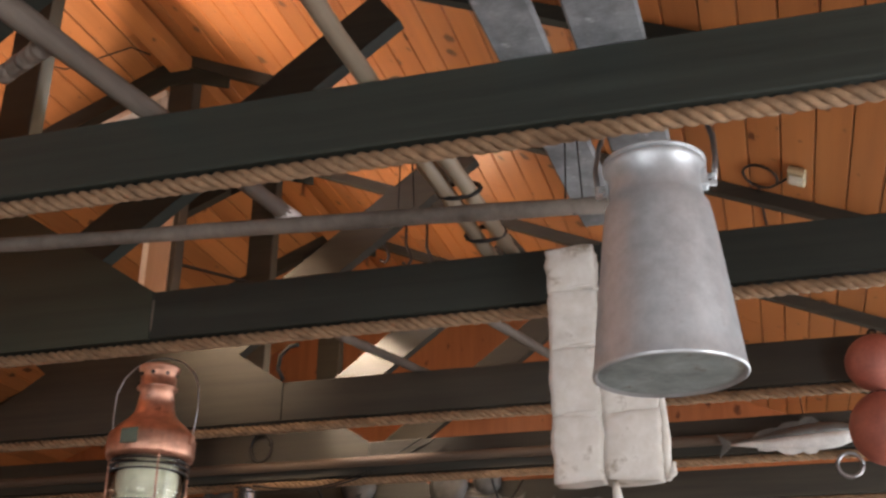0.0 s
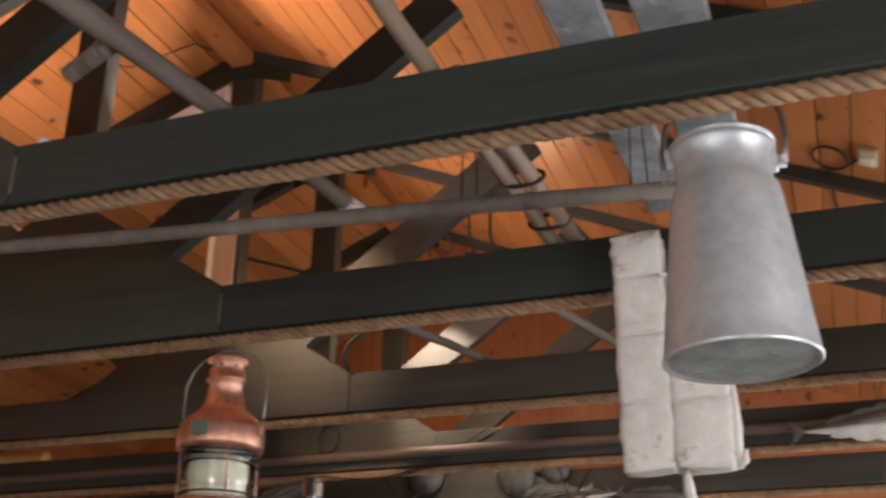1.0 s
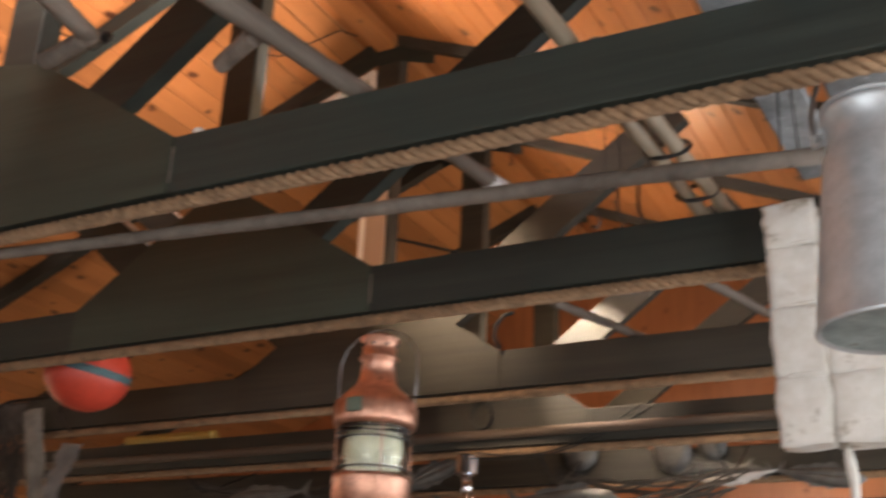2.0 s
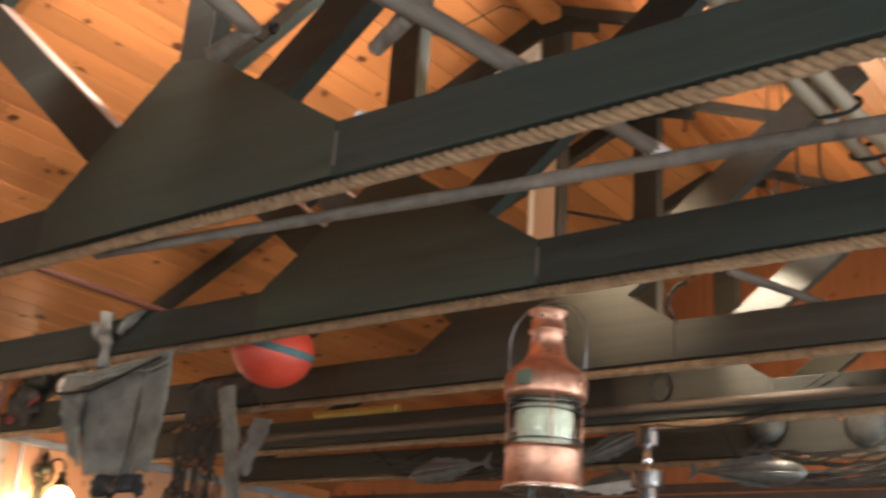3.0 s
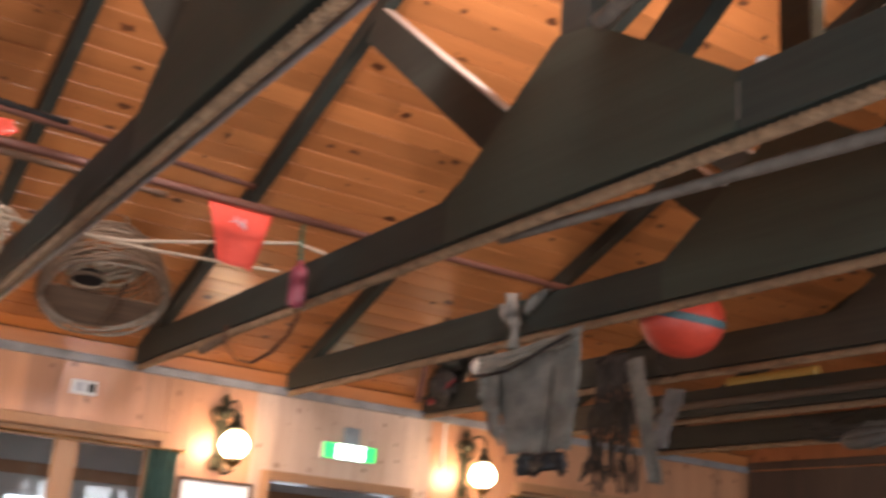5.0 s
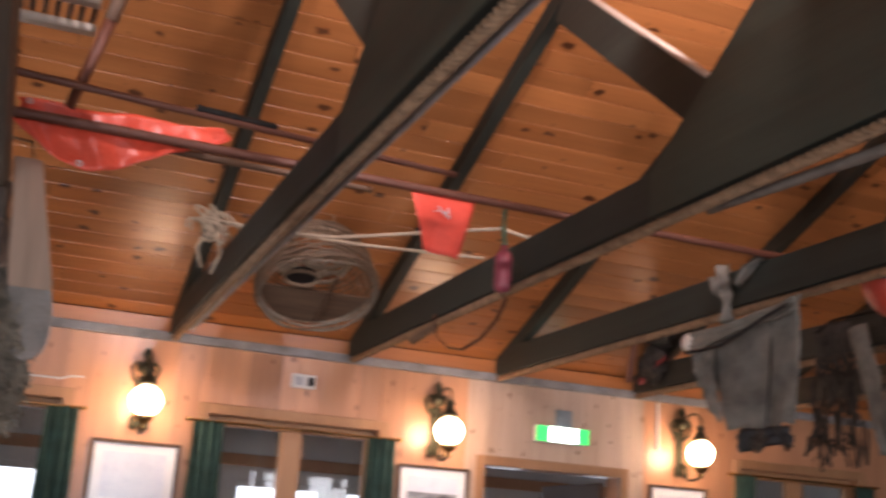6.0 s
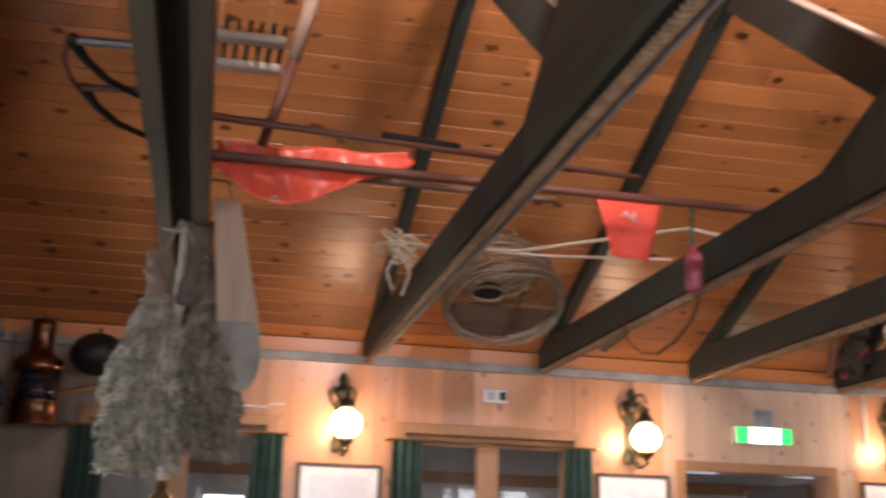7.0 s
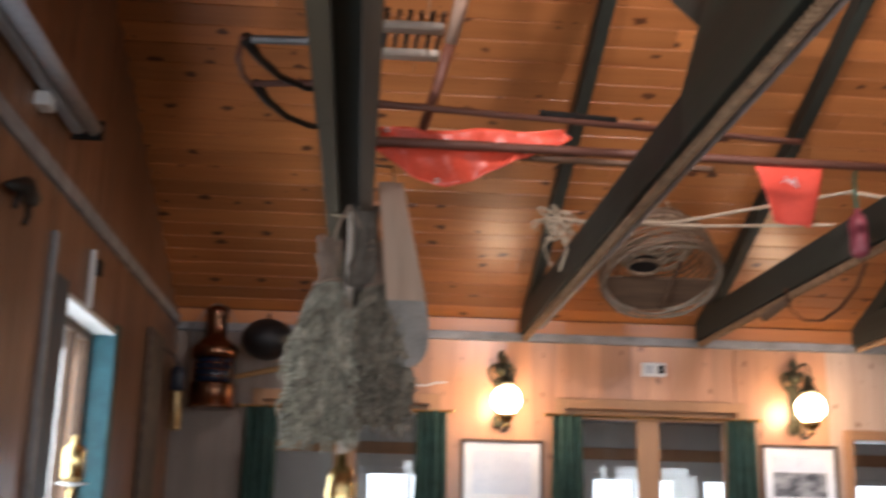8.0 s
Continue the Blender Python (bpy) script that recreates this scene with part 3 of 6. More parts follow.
# teal lining of the gable window
TEAL = plain("teal_painted_reveal", (0.03, 0.125, 0.155), 0.5)
a, b, z0, z1 = OPEN_S[0]
rv = empty("trim_reveal")
part("lining", slab((a - 0.001, NEAR - 0.085, z0), (a + 0.02, NEAR + 0.012, z1 - 0.002)), TEAL, rv)
part("lining", slab((b - 0.02, NEAR - 0.085, z0), (b + 0.001, NEAR + 0.012, z1 - 0.002)), TEAL, rv)
part("lining", slab((a + 0.021, NEAR - 0.085, z1 - 0.022), (b - 0.021, NEAR + 0.01, z1 - 0.002)), WHITEPAINT, rv, "white head of the opening")
part("casing", slab((b + 0.002, NEAR + 0.001, z0 - 0.05), (b + 0.20, NEAR + 0.016, z1 + 0.03), 0.003), plain("blue_black_paint", (0.02, 0.035, 0.05), 0.5), rv, "blue-black painted casing")
part("casing", slab((b + 0.202, NEAR + 0.001, z0 - 0.05), (b + 0.235, NEAR + 0.022, z1 + 0.16), 0.003), GREYTRIM, rv)
part("casing", slab((a - 0.06, NEAR + 0.001, z0 - 0.05), (a - 0.002, NEAR + 0.016, z1 + 0.03), 0.003), plain("dark_green_paint", (0.02, 0.07, 0.06), 0.5), rv)
tagged(rv, "teal-painted lining of the gable window", "trim", kind="structure")

# ---- curtains ----
BRASS = plain("polished_brass", (0.76, 0.56, 0.26), 0.2, 1.0, vary=0.15)
IRON = plain("black_iron", (0.025, 0.024, 0.022), 0.5, 0.6, bumps=0.3)


def curtain(y0, y1, name="curtain"):
    """Folds hanging from the rod at the side of a window."""
    bm = bmesh.new()
    cols, rows = 40, 10
    grid = []
    for side in (0, 1):
        g = []
        for r in range(rows + 1):
            z = 0.85 + (2.181 - 0.85) * r / rows
            line = []
            for c in range(cols + 1):
                u = c / cols
                fold = 0.018 * math.sin(u * (y1 - y0) / 0.05 * 2 * math.pi) * (1 - 0.35 * r / rows) + 0.006 * math.sin(9 * u + r)
                line.append(bm.verts.new((0.055 + fold - 0.003 * side, y0 + (y1 - y0) * u + 0.006 * math.sin(r * 0.8 + c), z)))
            g.append(line)
        grid.append(g)
    for side in (0, 1):
        for r in range(rows):
            for c in range(cols):
                q = [grid[side][r][c], grid[side][r][c + 1], grid[side][r + 1][c + 1], grid[side][r + 1][c]]
                bm.faces.new(q if side == 0 else q[::-1])
    for c in range(cols):
        for r in (0, rows):
            bm.faces.new((grid[0][r][c], grid[0][r][c + 1], grid[1][r][c + 1], grid[1][r][c]))
    for r in range(rows):
        for c in (0, cols):
            bm.faces.new((grid[0][r][c], grid[1][r][c], grid[1][r + 1][c], grid[0][r + 1][c]))
    bmesh.ops.recalc_face_normals(bm, faces=bm.faces)
    return tagged(link(name, bm, GREEN, True), "dark green pleated curtain hanging beside a window", "curtain", "window curtains")


def rod(y0, y1):
    t = empty("curtain_rod")
    part("bar", tube(bmesh.new(), [(0.055, y0, 2.174), (0.055, y1, 2.174)], 0.009), BRASS, t)
    for y in (y0, y1):
        bm = bmesh.new()
        bmesh.ops.create_uvsphere(bm, u_segments=10, v_segments=6, radius=0.014, matrix=Matrix.Translation((0.055, y, 2.174)))
        part("finial", bm, BRASS, t, smooth=True)
    for y in (y0 + 0.05, y1 - 0.05):
        part("bracket", tube(bmesh.new(), [(0.018, y, 2.174), (0.055, y, 2.174)], 0.005, 6), BRASS, t)
    tagged(t, "thin brass curtain rod on brackets above a window", "curtain rod", "curtain rods")


for a, b, z0, z1 in (OPEN_W[0], OPEN_W[1], OPEN_W[3]):
    rod(a - 0.12, b + 0.12)
    curtain(a - 0.09, a + 0.09)
    curtain(b - 0.08, b + 0.10)

# ---- wall lamps ----
BRONZE = plain("tarnished_bronze", (0.06, 0.055, 0.032), 0.42, 0.7, vary=0.4, scale=20, bumps=0.3)
GLOBE = glow("lit_opal_globe", (1.0, 0.72, 0.46), 25.0)


def wall_lamp():
    t = empty("wall_lamp")
    bm = slab((0.001, -0.035, -0.13), (0.014, 0.035, 0.16), 0.005)
    plate = part("back_plate", bm, BRONZE, t)
    bm = bmesh.new()
    arm = [(0.014, 0, -0.06), (0.05, 0, -0.12), (0.12, 0, -0.165), (0.20, 0, -0.165), (0.25, 0, -0.14)]
    tube(bm, arm, 0.008)
    arm_ob = part("arm", bm, BRONZE, t, smooth=True)
    bm = bmesh.new()
    scroll = [(0.014 + 0.125 - 0.125 * math.cos(u), 0.0, 0.12 + 0.11 * math.sin(u) + 0.02 * u) for u in (0.22 * j for j in range(15))]
    part("scroll", tube(bm, scroll, 0.007), BRONZE, plate, smooth=True)
    for s in (-1, 1):
        part("upper_leaf", tube(bmesh.new(), [(0.02, s * 0.02, 0.10), (0.03, s * 0.06, 0.14), (0.03, s * 0.075, 0.2), (0.03, s * 0.05, 0.235), (0.03, s * 0.03, 0.2)], 0.011), BRONZE, plate, smooth=True)
        part("lower_leaf", tube(bmesh.new(), [(0.02, s * 0.02, -0.05), (0.03, s * 0.05, -0.09), (0.03, s * 0.045, -0.13), (0.03, s * 0.015, -0.14)], 0.009), BRONZE, plate, smooth=True)
    part("finial", lathe(bmesh.new(), [(0.004, 0.32), (0.015, 0.305), (0.028, 0.28), (0.016, 0.25), (0.045, 0.225), (0.05, 0.19), (0.02, 0.16)][::-1], 14, (0.03, 0)), BRONZE, t, smooth=True)
    part("cap", lathe(bmesh.new(), [(0.045, 0.085), (0.05, 0.095), (0.035, 0.115), (0.02, 0.15), (0.03, 0.16), (0.012, 0.185)], 18, (0.25, 0)), BRONZE, t, smooth=True)
    bm = bmesh.new()
    bmesh.ops.create_uvsphere(bm, u_segments=24, v_segments=14, radius=0.081, matrix=Matrix.Translation((0.25, 0, 0.0)))
    part("globe", bm, GLOBE, t, "lit opal glass globe", smooth=True)
    part("gallery", lathe(bmesh.new(), [(0.01, -0.16), (0.02, -0.14), (0.014, -0.125), (0.045, -0.105), (0.052, -0.08), (0.048, -0.078)], 18, (0.25, 0)), BRASS, arm_ob, smooth=True)
    return tagged(t, "black iron wall lamp with a lit opal globe", "wall lamp", "wall lamps")


lamp = wall_lamp()
lamp.matrix_basis = pose(0, 0.858, 2.229)
for y, z in ((2.617, 2.237), (4.37, 2.262)):
    copy_thing(lamp, pose(0, y, z))

# ---- things on the eave wall ----
PAPER = plain("white_mount_paper", (0.88, 0.88, 0.90), 0.35, vary=0.03, bumps=0.02)
PAPER.node_tree.nodes["Principled BSDF"].inputs["Coat Weight"].default_value = 1.0
PAPER.node_tree.nodes["Principled BSDF"].inputs["Coat Roughness"].default_value = 0.12


def photo_mat():
    m, n, l, b = mat("grey_harbour_print")
    v = coords(n, l, (1, 5, 9))
    r = ramp(n, [(0.35, (0.06, 0.06, 0.07)), (0.6, (0.42, 0.43, 0.45))])
    l.new(tex_noise(n, l, v, 1.6, 5, 0.6), r.inputs[0])
    l.new(r.outputs[0], b.inputs["Base Color"])
    b.inputs["Roughness"].default_value = 0.35
    return m


PRINT = photo_mat()
SKYPRINT = plain("pale_print", (0.76, 0.79, 0.87), 0.3, vary=0.06, scale=3)
SKYPRINT.node_tree.nodes["Principled BSDF"].inputs["Coat Weight"].default_value = 1.0
SKYPRINT.node_tree.nodes["Principled BSDF"].inputs["Coat Roughness"].default_value = 0.12


def picture(y0, y1, ztop, high, printed):
    t = empty("framed_picture")
    zb = ztop - high
    f = 0.018
    for lo, hi in (((0.002, y0, zb), (0.026, y0 + f, ztop)), ((0.002, y1 - f, zb), (0.026, y1, ztop)), ((0.002, y0 + f, ztop - f), (0.026, y1 - f, ztop)), ((0.002, y0 + f, zb), (0.026, y1 - f, zb + f))):
        part("frame", slab(lo, hi, 0.003), DARKWOOD, t)
    part("mount", slab((0.004, y0 + f, zb + f), (0.012, y1 - f, ztop - f)), PAPER, t, "white paper mount")
    # the pale print carries the glare of daylight on the picture glass
    part("print", slab((0.0125, y0 + 0.07, zb + 0.06), (0.0145, y1 - 0.07, ztop - 0.065)), printed, t, "grey harbour photograph" if printed is PRINT else "pale print, whitened for window glare on the glass")
    if printed is PRINT:
        part("sky", slab((0.0148, y0 + 0.07, ztop - 0.16), (0.0155, y1 - 0.07, ztop - 0.065)), SKYPRINT, t, "pale sky of the photograph")
    return tagged(t, "thin dark frame with a white mount hanging on pine wall", "picture", "framed pictures")


picture(0.627, 1.105, 2.028, 0.37, SKYPRINT)
picture(2.396, 2.856, 2.043, 0.36, PRINT)
picture(4.14, 4.58, 2.06, 0.36, PRINT)

t = empty("exit_sign")
part("housing", slab((0.002, 3.29, 2.258), (0.045, 3.665, 2.362), 0.006), WHITEPAINT, t)
part("panel", slab((0.0452, 3.293, 2.262), (0.048, 3.380, 2.358)), glow("exit_green", (0.01, 0.5, 0.09), 1.6), t, "glowing green end")
part("panel", slab((0.0452, 3.3805, 2.262), (0.048, 3.583, 2.358)), glow("exit_white", (0.8, 1.0, 0.86), 3.0), t, "glowing white middle")
part("panel", slab((0.0452, 3.5835, 2.262), (0.048, 3.662, 2.358)), glow("exit_green_end", (0.01, 0.5, 0.09), 1.6), t, "glowing green end")
part("mount", slab((0.002, 3.44, 2.363), (0.03, 3.55, 2.47), 0.005), plain("blue_grey_box", (0.22, 0.27, 0.3), 0.5), t, "blue-grey mounting box")
tagged(t, "lit green and white emergency exit sign above the door", "exit sign")

t = empty("wall_sensor")
part("case", slab((0.002, 1.695, 2.42), (0.03, 1.842, 2.503), 0.006), WHITEPAINT, t)
part("lens", slab((0.0305, 1.79, 2.437), (0.034, 1.83, 2.487), 0.003), IRON, t, "dark square lens")
part("window", slab((0.0305, 1.715, 2.437), (0.033, 1.765, 2.487), 0.002), plain("grey_plastic", (0.4, 0.42, 0.44), 0.4), t, "grey inset")
tagged(t, "white plastic alarm sensor on the pine wall", "sensor")
tagged(link("wall_cable", tube(bmesh.new(), [(0.006, 0.20, 2.325), (0.006, 0.34, 2.328), (0.006, 0.42, 2.326), (0.006, 0.47, 2.345), (0.006, 0.535, 2.348)], 0.005, 6), WHITEPAINT), "thin white cable pinned to the wall", "cable")
tagged(link("wall_conduit", tube(bmesh.new(), [(0.010, 4.20, 2.29), (0.010, 4.20, 2.60)], 0.009, 8), WHITEPAINT), "white conduit above a wall lamp", "conduit")

# ---- gable wall ----
t = empty("batten_light")
part("body", slab((2.64, NEAR + 0.012, 2.84), (3.90, NEAR + 0.065, 2.90), 0.012), plain("grey_enamel", (0.30, 0.33, 0.36), 0.35, vary=0.06), t)
part("diffuser", tube(bmesh.new(), [(2.66, NEAR + 0.095, 2.86), (3.87, NEAR + 0.095, 2.86)], 0.029, 14), plain("unlit_diffuser", (0.42, 0.47, 0.53), 0.2, vary=0.05), t, "unlit frosted cover", smooth=True)
part("end_cap", slab((2.628, NEAR + 0.012, 2.825), (2.64, NEAR + 0.125, 2.90), 0.004), IRON, t)
part("bracket", slab((2.98, NEAR + 0.001, 2.79), (3.06, NEAR + 0.05, 2.838), 0.004), WHITEPAINT, t)
tagged(t, "unlit grey fluorescent batten on the gable wall", "lamp")
tagged(link("wall_pipe", tube(bmesh.new(), [(2.15, NEAR + 0.014, 2.31), (2.15, NEAR + 0.014, 2.54)], 0.013), WHITEPAINT), "short white pipe above the gable window", "pipe")
tagged(link("junction_box", slab((2.03, NEAR + 0.001, 2.46), (2.09, NEAR + 0.03, 2.52), 0.005), IRON), "small black junction box on the gable wall", "junction box")
bm = bmesh.new()
box(bm, (0.52, NEAR + 0.002, 1.2), (0.88, NEAR + 0.03, 2.47), 0.01)
tagged(link("grey_plank", bm, GREYWOOD), "upright weathered grey plank against the gable wall", "plank")
bm = bmesh.new()
tube(bm, [(3.05, NEAR + 0.03, 2.50), (3.12, NEAR + 0.05, 2.46), (3.22, NEAR + 0.06, 2.47), (3.32, NEAR + 0.04, 2.44)], [0.012, 0.03, 0.03, 0.012])
tube(bm, [(3.15, NEAR + 0.05, 2.47), (3.13, NEAR + 0.05, 2.40), (3.16, NEAR + 0.05, 2.37)], 0.01)
tube(bm, [(3.24, NEAR + 0.05, 2.46), (3.26, NEAR + 0.05, 2.39)], 0.01)
tagged(link("iron_cleat", bm, IRON, True), "old dark iron cleat fixed to the gable wall", "cleat")


def brass_lamp(x, y, z, top, nm, lab):
    t = empty(nm, pose(x, y, z))
    h = top - z
    part("base", lathe(bmesh.new(), [(0.075, 0.0), (0.075, 0.012), (0.03, 0.03), (0.014, 0.05)], 20), BRASS, t, smooth=True)
    pts = [(0.012 + 0.004 * math.sin(40 * u), 0.05 + (h - 0.25) * u) for u in (i / 24 for i in range(25))]
    part("stem", lathe(bmesh.new(), pts, 12), BRASS, t, smooth=True)
    part("dish", lathe(bmesh.new(), [(0.012, h - 0.2), (0.06, h - 0.19), (0.06, h - 0.184), (0.012, h - 0.186)], 20), WHITEPAINT, t, "white dish", smooth=True)
    part("tank", lathe(bmesh.new(), [(0.02, h - 0.185), (0.042, h - 0.17), (0.044, h - 0.06), (0.036, h - 0.045), (0.018, h - 0.03), (0.016, h)], 20), BRASS, t, smooth=True)
    return tagged(t, lab, "lamp")


brass_lamp(1.93, NEAR - 0.035, 1.006, 1.84, "brass_lamp", "tall polished brass lamp on the gable window sill")
brass_lamp(-0.8, 1.95, -0.02, 1.86, "standard_lamp", "polished brass standard lamp in the annex")

# ---- milk can under the first full beam ----
ALU = plain("dull_aluminium", (0.475, 0.505, 0.515), 0.42, 0.5, vary=0.09, scale=4, bumps=0.25, spots=(0.38, 0.395, 0.40))
WIRE = plain("steel_wire", (0.30, 0.30, 0.30), 0.4, 0.9)
can = empty("milk_can", pose(6.328, 2.045, 2.105))
body = [(0.126, 0.006), (0.132, 0.0), (0.1355, 0.002), (0.1358, 0.007), (0.1335, 0.011), (0.1295, 0.05), (0.1185, 0.15), (0.107, 0.25), (0.0995, 0.308), (0.0965, 0.324), (0.0895, 0.335), (0.0865, 0.345), (0.087, 0.386), (0.0935, 0.396), (0.097, 0.403), (0.0945, 0.41), (0.087, 0.408), (0.084, 0.386)]
part("body", lathe(bmesh.new(), body, 48), ALU, can, smooth=True)
part("base", lathe(bmesh.new(), [(0.127, 0.0055), (0.127, 0.009)], 40), plain("stained_can_base", (0.31, 0.375, 0.365), 0.5, 0.3, vary=0.35, scale=12, spots=(0.2, 0.17, 0.13)), can, "stained flat base", smooth=False)
part("lid", lathe(bmesh.new(), [(0.08, 0.386), (0.0855, 0.412), (0.0965, 0.4135), (0.0975, 0.418), (0.09, 0.423), (0.05, 0.428), (0.012, 0.43)], 40), ALU, can, smooth=True)
for s in (-1, 1):
    bm = slab((s * 0.086 - 0.004, -0.016, 0.358), (s * 0.0925 + 0.004, 0.016, 0.395), 0.003)
    tube(bm, [(s * 0.094, -0.012, 0.362), (s * 0.108, 0, 0.364), (s * 0.108, 0, 0.382), (s * 0.094, 0.012, 0.387)], 0.006, 6)
    part("lug", bm, ALU, can)
pts = [(-0.108, 0, 0.372), (-0.114, 0.02, 0.43), (-0.112, 0.065, 0.50), (-0.10, 0.082, 0.55)] + [(0.10 * math.sin(u), 0.084, 0.565 + 0.03 * math.cos(u)) for u in (-1.2, -0.6, 0, 0.6, 1.2)] + [(0.10, 0.082, 0.55), (0.112, 0.065, 0.50), (0.114, 0.02, 0.43), (0.108, 0, 0.372)]
part("handle", tube(bmesh.new(), pts, 0.0055, 8), WIRE, can, "bent wire carrying handle", smooth=True)
tagged(can, "dented dull aluminium milk can hanging under a beam", "milk can")
tagged(link("hanging_hook", tube(bmesh.new(), [(6.328, 2.094, 2.74), (6.328, 2.11, 2.735), (6.328, 2.14, 2.70), (6.328, 2.13, 2.685), (6.328, 2.115, 2.70)], 0.005, 6), WIRE), "steel hook in the beam above the milk can", "hook")

# ---- canvas life jacket in front of the second beam ----
CANVAS = plain("aged_white_canvas", (0.62, 0.59, 0.53), 0.8, vary=0.12, scale=4, bumps=0.15, spots=(0.34, 0.29, 0.22))
jacket = empty("life_jacket", pose(5.955, 2.965, 2.115, 0, 0, 0))


def cushion(bm, lo, hi, seed):
    """A stuffed canvas block with soft corners and creases."""
    rnd = random.Random(seed)
    b2 = bmesh.new()
    bmesh.ops.create_cube(b2, size=1)
    bmesh.ops.subdivide_edges(b2, edges=b2.edges[:], cuts=9, use_grid_fill=True)
    c = Vector([(p + q) / 2 for p, q in zip(lo, hi)])
    s = Vector([q - p for p, q in zip(lo, hi)])
    off = Vector((rnd.uniform(0, 9), rnd.uniform(0, 9), rnd.uniform(0, 9)))
    for v in b2.verts:
        p = v.co * 2
        k = 1 - 0.04 * max(0, abs(p.x) - 0.6) * max(0, abs(p.z) - 0.6) * 2
        q = Vector((v.co.x * s.x, v.co.y * s.y * (0.87 + 0.13 * (1 - abs(p.x) ** 6) * (1 - abs(p.z) ** 6)), v.co.z * s.z)) * k
        q += 0.005 * noise.noise_vector(q * 12 + off) + 0.007 * noise.noise_vector(Vector((q.x * 9, q.y * 18, q.z * 46)) + off)
        v.co = c + q
    me = bpy.data.meshes.new("tmp")
    b2.to_mesh(me)
    b2.free()
    bm.from_mesh(me)
    bpy.data.meshes.remove(me)


rows_z = [0.0, 0.168, 0.35, 0.515, 0.634]
for j, (z0, z1) in enumerate(zip(rows_z, rows_z[1:])):
    for i, (x0, x1) in enumerate(((0.0, 0.128), (0.130, 0.272))):
        if i == 1 and j == 3:
            continue
        bm = bmesh.new()
        cushion(bm, (x0, -0.07, z0 - 0.003), (x1 + 0.002, 0.01, z1 + 0.004), 10 * j + i)
        part("panel", bm, CANVAS, jacket, smooth=True)
for z in rows_z[1:4]:
    part("piping", tube(bmesh.new(), [(0.004, -0.05, z - 0.006), (0.04, -0.062, z + 0.004), (0.12, -0.064, z + 0.008), (0.13, -0.058, z - 0.004), (0.26, -0.060, z + 0.003)], 0.007, 6), CANVAS, jacket, smooth=True)
part("piping", tube(bmesh.new(), [(0.129, -0.05, 0.01), (0.131, -0.056, 0.08), (0.128, -0.052, 0.17), (0.13, -0.054, 0.3)], 0.006, 6), CANVAS, jacket, smooth=True)
bm = bmesh.new()
tube(bm, [(0.282, -0.03, -0.005), (0.284, -0.04, 0.1), (0.279, -0.034, 0.2), (0.283, -0.03, 0.34)], [0.008, 0.012, 0.009, 0.011], 7)
tube(bm, [(0.28, -0.03, 0.0), (0.297, -0.04, 0.012), (0.30, -0.04, 0.04)], [0.008, 0.01, 0.004], 6)
tube(bm, [(0.15, -0.03, 0.0), (0.155, -0.035, -0.05), (0.16, -0.03, -0.09), (0.158, -0.03, -0.16)], [0.008, 0.014, 0.012, 0.009], 7)
part("tie", bm, CANVAS, jacket, "twisted canvas tie", smooth=True)
bm = bmesh.new()
for sx in (0.03, 0.1):
    tube(bm, [(sx, 0.004, 0.60), (sx, 0.03, 0.66), (sx, 0.07, 0.69)], 0.006, 6)
part("strap", bm, CANVAS, jacket, smooth=True)
tagged(jacket, "old stained white canvas life jacket hanging on a beam", "life jacket")

# ---- copper ship's lantern ----
COPPER = plain("tarnished_copper", (0.55, 0.29, 0.20), 0.38, 0.9, vary=0.4, scale=12, bumps=0.4, spots=(0.22, 0.12, 0.085))
LENS = glass("ribbed_lantern_glass", (0.97, 0.98, 0.93), 0.03)


